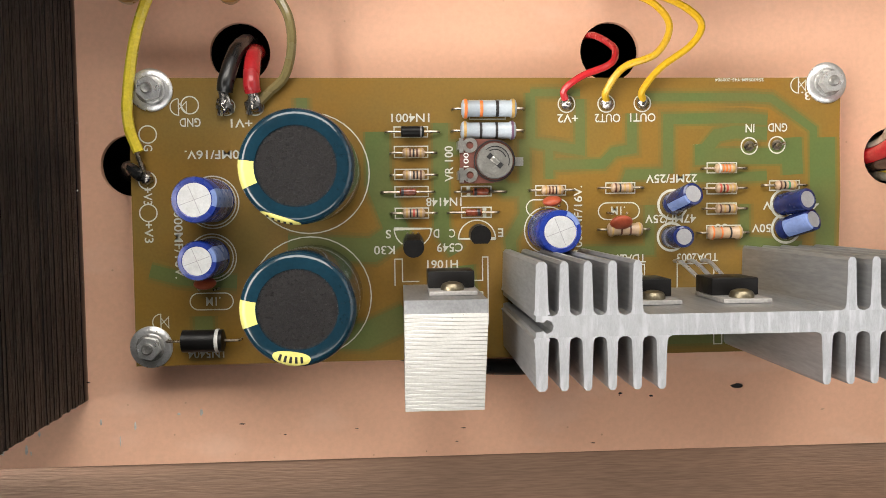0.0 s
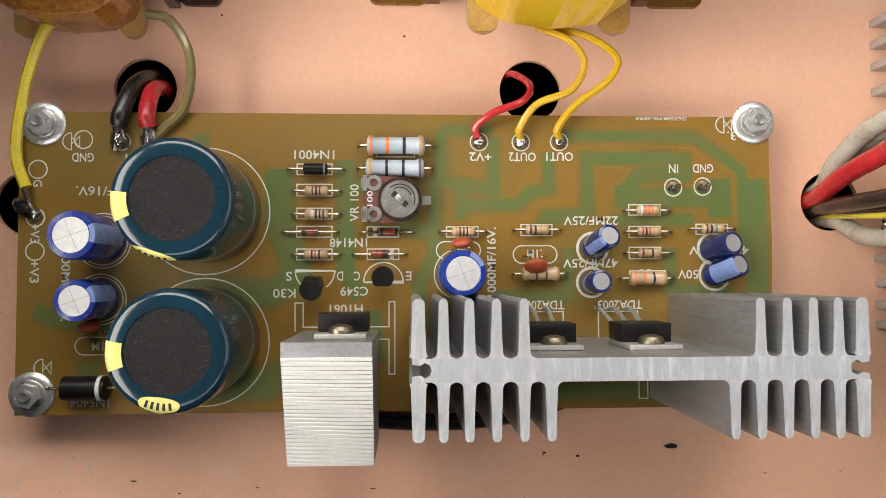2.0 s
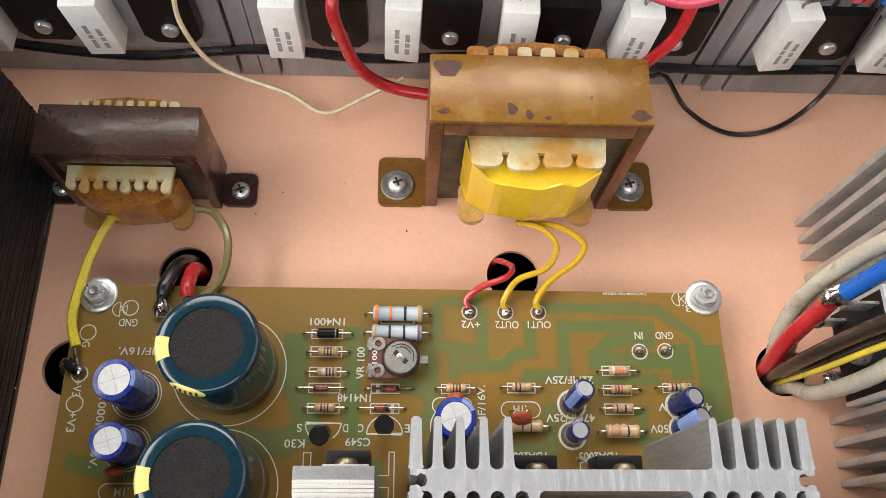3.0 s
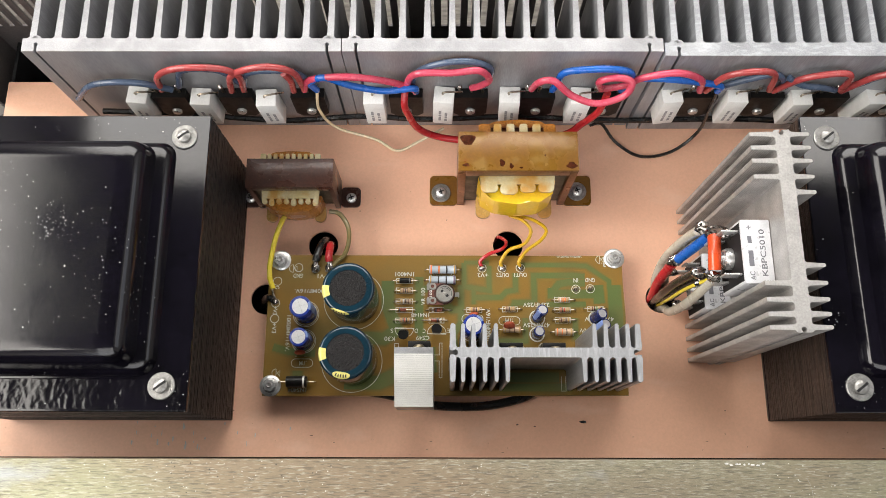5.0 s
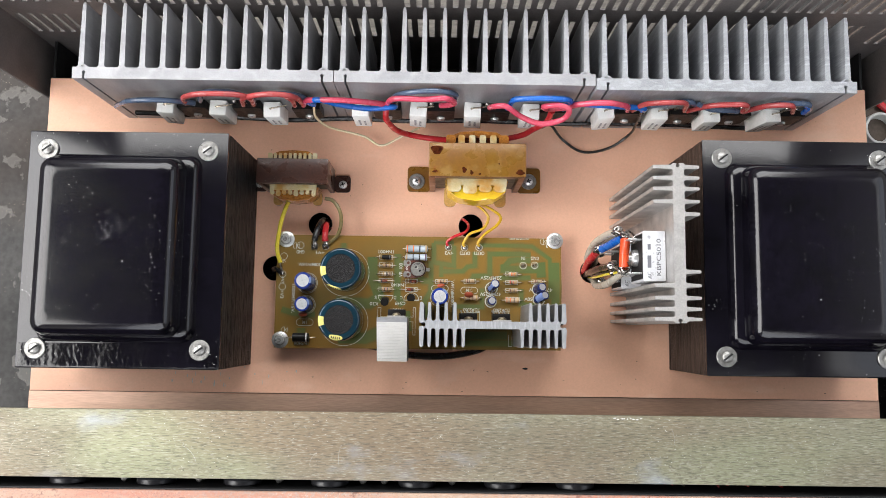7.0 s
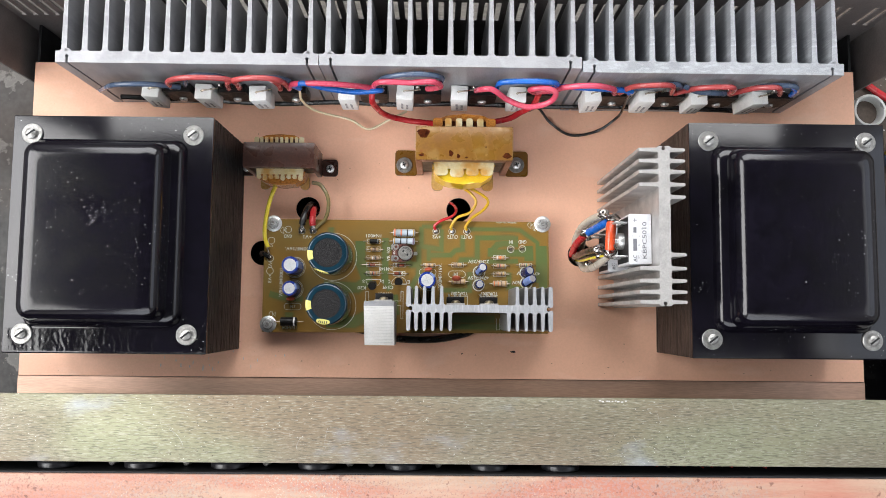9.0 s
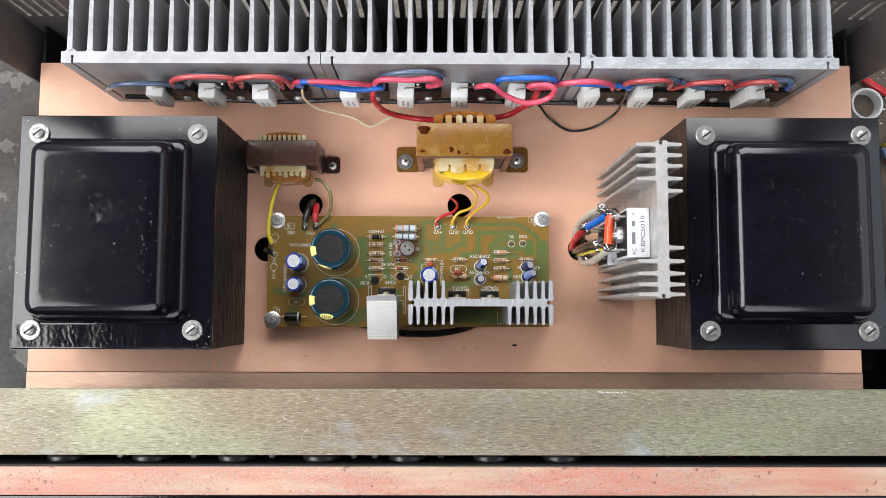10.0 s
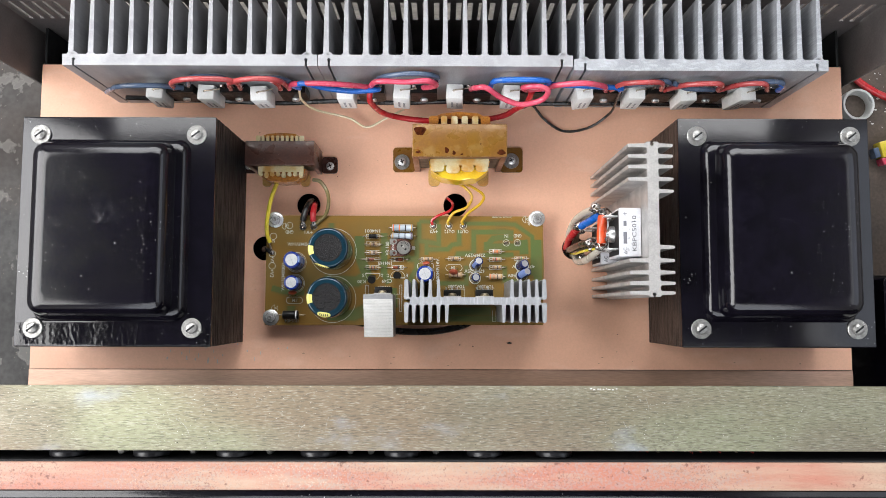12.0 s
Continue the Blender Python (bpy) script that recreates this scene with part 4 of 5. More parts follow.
def big_can(x, y, r, h, marks):
    t = thing("filter_capacitor", x, y, BZ, "large dark teal electrolytic capacitor with a black top, glints painted on", "capacitor", "large filter capacitors")
    prof = [(r * 0.96, 0), (r, 0.6), (r, h - 1.8), (r * 0.985, h - 0.9), (r * 0.94, h - 0.25), (r * 0.88, h), (r * 0.70, h), (r * 0.685, h - 0.35)]
    b = part("sleeve", lathe(prof, 72), TEAL, t, "dark teal plastic sleeve")
    part("top_disc", lathe([(0, h - 0.8), (r * 0.687, h - 0.8), (r * 0.687, h - 0.3), (0, h - 0.22)], 48), DARKTOP, t, "black top disc with painted glints")
    path = prof[1:7]
    length = [0.0]
    for (r0, z0), (r1, z1) in zip(path, path[1:]):
        length.append(length[-1] + math.hypot(r1 - r0, z1 - z0))

    def on(a, s):
        for k in range(len(path) - 1):
            if s <= length[k + 1] or k == len(path) - 2:
                f = (s - length[k]) / (length[k + 1] - length[k])
                rr, z = path[k][0] + f * (path[k + 1][0] - path[k][0]), path[k][1] + f * (path[k + 1][1] - path[k][1])
                return ((rr + 0.04) * math.cos(a), (rr + 0.04) * math.sin(a), z + 0.04)

    def patch(a0, a1, s0, s1, oval, grow=1.0, lift=0):
        bm = bmesh.new()
        nu, nv = 22, (10 if oval else 90)
        rows = []
        for j in range(nv + 1):
            v = -1 + 2 * j / nv
            k = math.sqrt(max(0.02, 1 - v * v)) if oval else 1
            rows.append([bm.verts.new(on((a0 + a1) / 2 + (a1 - a0) / 2 * k * (-1 + 2 * i / nu), (s0 + s1) / 2 + (s1 - s0) / 2 * v)) for i in range(nu + 1)])
        for p, q in zip(rows, rows[1:]):
            for i in range(nu):
                bm.faces.new((p[i], p[i + 1], q[i + 1], q[i]))
        return bm

    end = length[-1]
    part("polarity_stripe", patch(radians(marks[0] - 15), radians(marks[0] + 15), end - 22, end - 0.05, False), YELLOWP, b, "yellow polarity stripe")
    badge = part("printed_badge", patch(radians(marks[1] - 22), radians(marks[1] + 22), end - marks[2] - 3.4, end - marks[2], True), YELLOWP, b, "yellow oval printed badge")
    for k in range(5):
        a = radians(marks[1] - 13 + 6.2 * k)
        bmk = patch(a - 0.025, a + 0.025, end - marks[2] - 2.4, end - marks[2] - 1.0, False)
        bmesh.ops.scale(bmk, vec=(1.004, 1.004, 1.002), verts=bmk.verts[:])
        part("printed_bar", bmk, BLACKIN, b)
    return t


big_can(-44.2, 16.6, 11.8, 27.6, (188, 252, 2.2))
big_can(-44.3, -12.2, 11.8, 29.0, (184, 262, 0.2))


def to92(x, y, rz, lean, label):
    t = thing("small_transistor", x, y, BZ, label, "transistor", "small transistors")
    t.matrix_basis = pose(x * S, y * S, BZ * S, 0, 0, rz) @ pose(0, 0, 0, lean, 0, 0)
    part("body", prism(arc(0, 0, 2.4, -50, 230, 18), 4.0, 8.6, 0.2), EPOXY, t, "black epoxy body")
    for x0 in (-1.3, 0, 1.3):
        part("lead", box(x0 - 0.22, x0 + 0.22, -0.9, -0.5, -0.4, 4.2), TIN, t)


to92(-20.4, 1.2, 180, -16, "black small transistor leaning on bent leads")
to92(-5.0, 2.0, 0, 4, "black small transistor standing on the board")


def disc(x, y, tilt, w, label, rz=0):
    t = thing("ceramic_capacitor", x, y, BZ, label, "capacitor", "ceramic capacitors", rz=rz)
    bm = bmesh.new()
    bmesh.ops.create_uvsphere(bm, u_segments=20, v_segments=12, radius=1)
    bmesh.ops.transform(bm, matrix=at(0, -math.sin(radians(tilt)) * 3.5, 3.6, -tilt, 0, 0) @ Matrix.Diagonal((w, 1.1, w * 0.85, 1)), verts=bm.verts[:])
    part("body", bm, REDDISC, t, "orange brown ceramic body")
    for s in (-1, 1):
        part("lead", tube([(s * 1.6, -0.2, 2.5), (s * 2.3, 0, 0.9), (s * 2.5, 0, -0.4)], 0.25, seg=6, steps=3), TIN, t)


disc(12.6, 8.0, -20, 2.3, "orange ceramic disc capacitor leaning on a blue capacitor", 8)
disc(29.0, 6.2, 42, 2.7, "orange ceramic disc capacitor lying on a resistor")
disc(-68.6, -10.4, -25, 2.6, "orange ceramic disc capacitor tucked beside a blue capacitor")

# ---- heatsinks on the board ----
def board_sink():
    t = thing("board_heatsink", 40.5, -14.2, BZ, "silvery sawn aluminium finned heatsink standing on the board", "heatsink")
    notch = [(-39.4, -1.0), (-38.0, -0.8), (-37.3, -1.3), (-36.4, -0.9), (-36.1, 0), (-36.4, 0.9), (-37.3, 1.3), (-38.0, 0.8), (-39.4, 1.0)]
    poly = [(-39.4, -2.0)] + notch + [(-39.4, 2.0), (39.4, 2.0)] + [(-x, y) for x, y in notch[::-1]] + [(39.4, -2.0)]
    web = part("web", prism(poly, 0, 45.0), [ALU, ALUCUT], t, "flat web with saw marked top edge", 30)
    shapes = {}
    for s in (1, -1):
        for wide in (0, 1):
            k = 1.05 if wide else 0.78
            half = [(2.0 if not wide else 1.1, 2.0), (k + 0.5, 2.35), (k + 0.25, 3.0), (k + 0.1, 7.0), (k, 11.4), (k * 0.5, 12.0)]
            ring = [(x, s * y) for x, y in half] + [(-x, s * y) for x, y in half[::-1]]
            shapes[s, wide] = mesh_of("fin", prism(ring, 0, 45.0), [ALU, ALUCUT], 30)
    for s, xs in ((1, (38.3, 34.1, 29.7, 25.1, 20.4)), (-1, (38.3, 34.1, 29.7, 25.1, 20.4, 15.8))):
        for i, x in enumerate(xs):
            for side in (-1, 1):
                f = new("fin", shapes[s, 1 if i == 0 else 0])
                f.parent, f.location = t, (side * x * S, 0, 0)
    for me in [web.data, *shapes.values()]:
        for p in me.polygons:
            if p.normal.z > 0.9:
                p.material_index = 1
    return t


board_sink()


RIBM = material("pale_oxidised_aluminium", (0.66, 0.655, 0.635), 0.5, 0.1, 0.05, 120, 1800, 0.2)
overlay(RIBM, (0.16, 0.11, 0.07), 900, 0.13, 0.07, kind="cell", gate=(150, 0.56, 0.64))


def sink_block():
    t = thing("small_heatsink_block", -14.6, -22.4, BZ, "white silver ribbed aluminium block bolted to a transistor", "heatsink")
    turn = Matrix(((0, 0, 1, 0), (1, 0, 0, 0), (0, 1, 0, 0), (0, 0, 0, 1)))
    part("block", prism([(-12.6, 0), (12.0, 0), (12.0, 32.0), (9.5, 32.0), (-12.6, 23.0)], -8.3, 8.5, 0.25, m=turn), ALU, t)
    n = 26
    for i in range(n):
        y = -12.5 + 21.9 * i / n
        z = 23.06 + 8.95 * i / n
        part("rib", box(-8.3, 8.5, 0, 0.81, 0, 0.32, 0.07, 1, m=at(0, y, z, 22.2, 0, 0)), RIBM, t)


sink_block()


def to220(name, x, y, z0, label, w=10.0, legs=3, fan=1.7, reach=3.4):
    """An upright power transistor: plastic body towards +y, metal tab on its back."""
    t = thing(name, x, y, BZ, label, "transistor", "board power transistors")
    part("body", box(-w / 2, w / 2, 0.95, 4.6, z0, z0 + 9.2, 0.25), EPOXY, t, "black plastic body")
    part("tab", box(-w / 2, w / 2, 0.0, 0.9, z0, z0 + 15.4, 0.1), ALUDULL, t, "tinned metal tab")
    bm = lathe([(2.5, 0), (2.5, 0.6), (2.1, 1.3), (1.0, 1.7), (0, 1.8)], 18, m=at(0, 0.9, z0 + 12.2, -90, 0, 0))
    part("screw", bm, DULLSCREW, t, "domed screw")
    for i in range(legs):
        u = (i - (legs - 1) / 2) * fan
        part("lead", tube([(u, 2.4, z0 + 0.3), (u, 3.4, z0 - 3), (u * 1.15, reach, 4.5), (u * 1.15, reach, -0.3)], 0.5, seg=6, steps=4), STEEL, t)


to220("power_transistor", 28.0, -12.1, 17.5, "black power chip screwed to the finned heatsink", fan=3.0, reach=6.4)
to220("power_transistor", 46.6, -12.1, 17.5, "black power chip screwed to the finned heatsink", fan=3.0, reach=6.4)
to220("power_transistor", -12.6, -10.3, 10.0, "black power transistor screwed to the ribbed block")

# ---- pads and board wires ----
def pad(x, y, tall, label, seed=0):
    t = thing("solder_joint", x, y, BZ, label, "solder joint", "solder joints")
    part("solder", blob(0, 0, tall * 0.45, 1.5, 1.5, tall, 0.25, seed=seed), SOLDER, t)
    return t


for i, (x, y) in enumerate(((16.7, 32.3), (26.3, 32.3), (35.1, 32.4))):
    pad(x, y, 1.2, "shiny solder joint with a wire end", i)
for i, (x, y) in enumerate(((61.5, 22.0), (68.4, 22.2))):
    t = thing("terminal_pin", x, y, BZ, "tinned pin standing in a printed ring", "pin", "terminal pins")
    part("pin", tube([(0, 0, -0.2), (0.1, 0, 1.6), (0.9, 0.3, 2.6)], 0.4, seg=8, steps=4), TIN, t)
    part("eyelet", lathe([(1.25, 0.05), (1.3, 0.15), (0.6, 0.3), (0.4, 0.3)], 20), TIN, t)


def wire(name, label, pts, r, color, group="", seg=8):
    ob = solid(name, tube(pts, r, seg=seg), PVC[color] if color in PVC else color, label, "wire", group)
    return ob


wire("hookup_wire", "thin red wire from the deck hole to the board", [(24.0, 52.5, -14), (25.4, 51.2, 0), (28.0, 48.0, 7), (28.6, 44.6, 12), (26.2, 41.0, 15.2), (19.8, 38.4, 15.2), (15.9, 35.5, 13.8), (16.2, 33.2, 13)], 0.85, "red", "board wires")
wire("hookup_wire", "yellow wire from the transformer coil to the board", [(31, 60, 8), (36.5, 55.5, 15), (40.3, 49.9, 16), (37.1, 43.4, 16.5), (29.4, 40.2, 16), (25.7, 35.0, 14.5), (26.1, 33.0, 13)], 0.85, "yellow", "board wires")
wire("hookup_wire", "yellow wire from the transformer coil to the board", [(34, 60, 8), (41, 55.7, 16), (47.4, 50.6, 17), (45.3, 45.4, 17), (38.3, 40.2, 16), (34.4, 35.2, 14.5), (35, 33.0, 13)], 0.85, "yellow", "board wires")
wire("hookup_wire", "bright yellow wire from the small transformer to the board", [(-79, 60, 8), (-80.5, 57.5, 12), (-83.6, 47.2, 13), (-85.3, 34, 14), (-84.9, 27, 14.6), (-83.0, 21.5, 14.5)], 1.25, "lemon", "board wires")
wire("bare_wire", "stripped dark wire end soldered at the board edge", [(-83.5, 21.8, 14.6), (-82.6, 18.5, 14.2), (-82, 16.2, 13.0)], 0.6, TIN, "board wires")
pad(-82.0, 15.6, 1.3, "grey solder joint with a wire end", 5)
wire("hookup_wire", "olive stained wire from the small transformer to the board", [(-58, 61, 12), (-53.0, 59.4, 13), (-48.7, 53.0, 14), (-47.8, 45.8, 14), (-49.6, 38.8, 13.5), (-53.5, 35, 13.2), (-55.5, 33, 13)], 1.15, "olive", "board wires")
wire("power_lead", "thick black lead from the deck hole to the board", [(-60.4, 50, -14), (-60.2, 49.5, 0), (-61.0, 45, 11), (-62.6, 38, 15), (-63.2, 35.2, 14.6)], 1.9, "black", "power leads", seg=12)
wire("power_lead", "thick red lead from the deck hole to the board", [(-58.6, 47.0, -14), (-58.2, 47.0, 0), (-57.2, 43.5, 11), (-57.0, 37.5, 15), (-56.8, 35.0, 14.5)], 1.9, "red", "power leads", seg=12)
for i, (x, y) in enumerate(((-63.6, 32.2), (-57.0, 32.4))):
    t = thing("solder_joint", x, y, BZ, "large lumpy solder joint with bare strands", "solder joint", "solder joints")
    bm = blob(0, 0, 1.2, 2.0, 1.8, 1.6, 0.4, seed=i + 11)
    tube([(-0.4, 3.4, 2.6), (-0.2, 1.5, 2.4), (-1.0, -2.2, 1.0)], 0.8, bm=bm)
    tube([(0.3, 3.2, 2.4), (1.2, 0.8, 2.2), (1.6, -1.6, 0.8)], 0.6, bm=bm)
    part("solder", bm, SOLDER, t)
wire("loom_cable", "black cable lying on the deck under the board edge", [(-48, -20, 3), (-40.8, -24.9, 2.4), (-27.3, -27.5, 2.2), (-8.5, -32.0, 2.2), (15.6, -32.6, 2.2), (34.4, -29.0, 2.4), (44, -24, 3)], 2.1, "black", seg=10)
wire("black_lead", "black lead in the deck hole below the board edge", [(-94, 17, -14), (-91.5, 17.5, -2), (-88, 18.5, 7), (-85, 17.5, 12.5), (-82.8, 16, 13.4)], 1.5, "black", "power leads")

# ---- small transformers ----
def small_transformer(name, x0, x1, y0, y1, h, frame, side, tabs, coil, label, coil_mat, cuts, lip, spots=()):
    t = thing(name, (x0 + x1) / 2, (y0 + y1) / 2, 0, label, "transformer", "small transformers")
    X, Y = (x0 + x1) / 2, (y0 + y1) / 2
    w, d = (x1 - x0) / 2, (y1 - y0) / 2
    thick = 0.13 * w
    top = box(-w, w, -d, d, h - 1.2, h, 0.4)
    part("frame_top", top, frame, t, "stained metal frame top")
    for s in (-1, 1):
        part("frame_side", box(min(s * w, s * (w - thick)), max(s * w, s * (w - thick)), -d, d, 0.0, h - 1.25, 0.3), side, t)
        ta = tabs[0] if s < 0 else tabs[1]
        xa, xb = sorted((s * (w - 0.2), ta[0] - X))
        f = part("foot", prism(round_rect(xa, xb, ta[1] - Y, ta[2] - Y, 2.2), 0.02, 1.4, 0.15), frame, t, "mounting foot")
        sc = screw(t, ta[3] - X, ta[4] - Y, 1.3, 2.6, "cross", ta[5])
    core = bmesh.new()
    k = -d + 2.2
    while k < d - 2.6:
        box(-w + thick + 0.05, w - thick - 0.05, k, k + 0.62, 1.5, h - 1.3, bm=core)
        k += 0.7
    tagged(part("core", core, CORE, t, "thin steel laminations"), kind="stuff")
    c0, c1, out, zb, zt = coil
    xs = [(c0, 0), (c0 + 1.5, 0.55), (c0 + (c1 - c0) * 0.22, 0.88), (c0 + (c1 - c0) * 0.5, 1.0), (c0 + (c1 - c0) * 0.8, 0.9), (c1 - 1.5, 0.55), (c1, 0)]
    part("frame_lip", box(-w + thick + 0.02, w - thick - 0.02, -d, -d + 1.5, h - lip, h - 1.25, 0.3), side, t, "folded front lip of the frame")
    # rear half of the winding and its comb
    o, zt = out * 0.75, h - 6.5
    part("coil", prism([(u - X, d + o * v) for u, v in xs][::-1], zb, zt, 0.8), AMBER, t, "amber varnished winding")
    # flange coloured dark so the gaps between the teeth look shaded
    fl = part("bobbin_flange", prism([(c1 - 1 - X, d), (c1 - 1.6 - X, d + o * 0.5), (c0 + 1.6 - X, d + o * 0.5), (c0 + 1 - X, d)], zt + 0.02, zt + 0.7, 0.1), SPOTSHADE, t, "bobbin flange, darkened as shade between the teeth")
    n = len(cuts) + 3
    for i in range(n):
        step = (c1 - c0) / n
        u, wd = c0 + step * (i + 0.5) - X, step * (0.30 if 0 < i < n - 1 else 0.46)
        part("bobbin_tooth", prism(round_rect(u - wd, u + wd, d + o * 0.05, d + o * 0.66, min(1.6, wd * 0.6), 4), zt + 0.72, zt + 1.92, 0.12), AMBER if i in (0, n - 1) and coil_mat is TAPE else NYLON, fl)
    part("bobbin_flange", prism([(u - X, d + o * 0.95 * v) for u, v in xs][::-1], zb - 2.6, zb - 0.1, 0.5), AMBER, t, "amber varnished bobbin edge")
    # front half: slotted cream flange over a creased, taped winding
    zt = coil[4]
    span = c1 - c0
    reach, root = d + out * 0.60, d + out * 0.26
    edge, marks = [(c0 + 0.6, d - 1.5)], [0.02] + list(cuts) + [0.98]
    for i, (fa, fb) in enumerate(zip(marks, marks[1:])):
        ua, ub, r = c0 + span * fa + 0.45, c0 + span * fb - 0.45, min(2.2, span * (fb - fa) * 0.3)
        out_y = reach + (0.9 if i % 3 == 1 else 0.0)
        for q in range(6):
            ang = radians(180 - 18 * q)
            edge.append((ua + r + r * math.cos(ang), out_y - r + r * math.sin(ang)))
        for q in range(6):
            ang = radians(90 - 18 * q)
            edge.append((ub - r + r * math.cos(ang), out_y - r + r * math.sin(ang)))
        if i < len(cuts):
            edge += [(ub, root + 1.6), (ub - 0.7, root), (ub + 1.6, root), (ub + 0.9, root + 1.6)]
    edge.append((c1 - 0.6, d - 1.5))
    part("bobbin_flange", prism([(u - X, -v) for u, v in edge], zt, zt + 1.5, 0.15), NYLON, t, "slotted cream nylon bobbin flange, amber at its slots")
    bm = bmesh.new()
    rings = []
    for i in range(25):
        f = i / 24
        u = c0 + span * f
        k = np.interp(u, [p[0] for p in xs], [p[1] for p in xs])
        hem = zt - 2.0
        if coil_mat is TAPE:
            hem += 4.6 * max(0.0, 1 - f / 0.16) + 2.2 * max(0.0, 1 - abs(f - 0.66) / 0.10)
        inner = max(0.0, out * k - 0.5)
        rings.append([bm.verts.new(p) for p in ((u - X, -d - inner, zt - 2.4), (u - X, -d - inner, hem), (u - X, -d - out * k, hem - 0.15), (u - X, -d - out * k * 1.03, (zb + zt) / 2), (u - X, -d - out * k, zb))])
    for p, q in zip(rings, rings[1:]):
        for j in range(4):
            bm.faces.new((p[j], p[j + 1], q[j + 1], q[j]))
    bm.faces.new([r[0] for r in rings])
    bm.faces.new([r[4] for r in rings][::-1])
    part("coil", bm, coil_mat, t, "creased taped winding", 12)
    for e0, e1 in ((-0.01, 0.19), (0.82, 1.01)):
        part("bobbin_ear", prism(round_rect(c0 + span * e0 - X, c0 + span * e1 - X, -d - out * 1.04, -d - 0.1, span * 0.08, 5), zb - 3.0, zb - 0.6, 0.6), EAR, t, "amber varnished bobbin ear")
    part("bobbin_flange", prism([(u - X, -d - out * 0.97 * v) for u, v in xs], zb - 0.55, zb - 0.1, 0.1), AMBER, t)
    for i, (sx, sy, r1, r2) in enumerate(spots):
        bm = bmesh.new()
        ps = [(sx + r1 * (1 + 0.25 * math.sin(3 * a + i)) * math.cos(a), sy + r2 * (1 + 0.2 * math.cos(2 * a + i)) * math.sin(a)) for a in [2 * math.pi * j / 18 for j in range(18)]]
        bm.faces.new([bm.verts.new((u - X, v - Y, h + 0.03)) for u, v in ps])
        part("varnish_spot", bm, SPOTSHADE, t, "burnt varnish stain")
    return t


small_transformer("signal_transformer", 4.8, 59.0, 68.2, 87.2, 49.6, BRASSF, COPPERF, ((-9.0, 67.8, 83.5, -3.3, 74.2, 4.9), (73.0, 67.8, 83.5, 65.8, 75.0, 4.9)),
                  (14.0, 50.0, 11.6, 18, 39.0), "amber stained transformer with a yellow taped coil on the deck", TAPE, (0.27, 0.52, 0.75), 7.0,
                  ((9.2, 83.0, 3.2, 3.0), (24.5, 71.8, 1.2, 1.9), (28.6, 70.4, 0.9, 1.2), (55.8, 70.8, 2.4, 1.4), (8.3, 70.9, 1.6, 0.7), (33.2, 69.6, 0.8, 0.5), (44.0, 75.5, 0.4, 0.6)))
small_transformer("control_transformer", -95.2, -54.0, 66.3, 80.8, 32.4, BROWNF, BROWNF, ((-105.0, 66.8, 77.2, -100.0, 71.5, 0), (-44.2, 66.8, 77.2, -48.8, 71.4, 0)),
                  (-90.0, -61.0, 8.5, 7, 22.0), "dark brown varnished small transformer on the deck", AMBER, (0.14, 0.26, 0.38, 0.50, 0.62, 0.74, 0.86), 5.0)

# ---- power transistors and emitter resistors along the rear heatsinks ----
YF = 112.0
def emitter_resistor(x, tilt):
    t = thing("cement_resistor", x, 107.4, 22.5, "white cement power resistor held by its bent leads", "resistor", "cement resistors")
    t.matrix_basis = pose(x * S, 107.4 * S, 22.5 * S, tilt[0], tilt[1], tilt[2])
    part("body", box(-4.8, 4.8, -4.4, 4.2, 0, 22.5, 0.5), WHITEC, t, "white cement body")
    for u, z0, z1 in ((-2.0, 3.6, 7.4), (-2.0, 8.0, 9.6), (-2.0, 10.2, 14.0), (0.9, 3.6, 6), (0.9, 6.8, 8.6), (0.9, 9.2, 12.4)):
        part("printed_bar", box(u, u + 1.25, -4.46, -4.42, z0, z1), FAINTINK, t)
    part("lead", tube([(-0.5, 0, 22.2), (-0.5, 0, 24.2), (3.5, 0.5, 24.6), (8.5, 2.0, 23)], 0.45, seg=6, steps=4), TIN, t)
    part("lead", tube([(0, 0, 0.3), (0, 0.5, -2.5), (1.0, 1.2, -5.0)], 0.45, seg=6, steps=4), TIN, t)


def power_transistor(x):
    t = thing("output_transistor", x, YF, 23, "black flat power transistor screwed to the heatsink", "transistor", "output transistors")
    poly = [(-7.9, 3), (-5.2, 0), (5.2, 0), (7.9, 3), (7.9, 20), (-7.9, 20)]
    part("body", prism([(u, v) for u, v in poly], 0, 4.9, 0.35, m=Matrix(((1, 0, 0, 0), (0, 0, -1, 0), (0, 1, 0, 0), (0, 0, 0, 1)))), EPOXY, t, "black epoxy body")
    bm = lathe([(2.4, 0), (2.4, 0.6), (2.0, 1.3), (0.8, 1.7), (0, 1.7)], 18, m=at(0, -4.9, 6.0, 90, 0, 0))
    part("screw", bm, STEEL, t, "pan head screw")
    for u in (-5.4, 0, 5.4):
        part("lead", box(u - 0.6, u + 0.6, -2.6, -2.0, 20.02, 26.5), TIN, t)
        part("solder", blob(u, -2.6, 26.0, 1.3, 1.1, 1.5, 0.3, seed=u + x, sub=2), SOLDER, t)


rnd = random.Random(8)
RX = (-146, -114.9, -84.5, -34.6, -2.2, 29.8, 61.7, 105.2, 135.2, 165.4, 196.8)
for i, x in enumerate(RX):
    emitter_resistor(x, (rnd.uniform(-2, 3), rnd.uniform(-2, 2) + (8 if x > 190 else 0), rnd.uniform(-6, 6)))
for x in (-131.5, -100.0, -66.0, -19.7, 11.0, 42.6, 74.5, 119.0, 150.2, 180.5, 211.5):
    power_transistor(x)

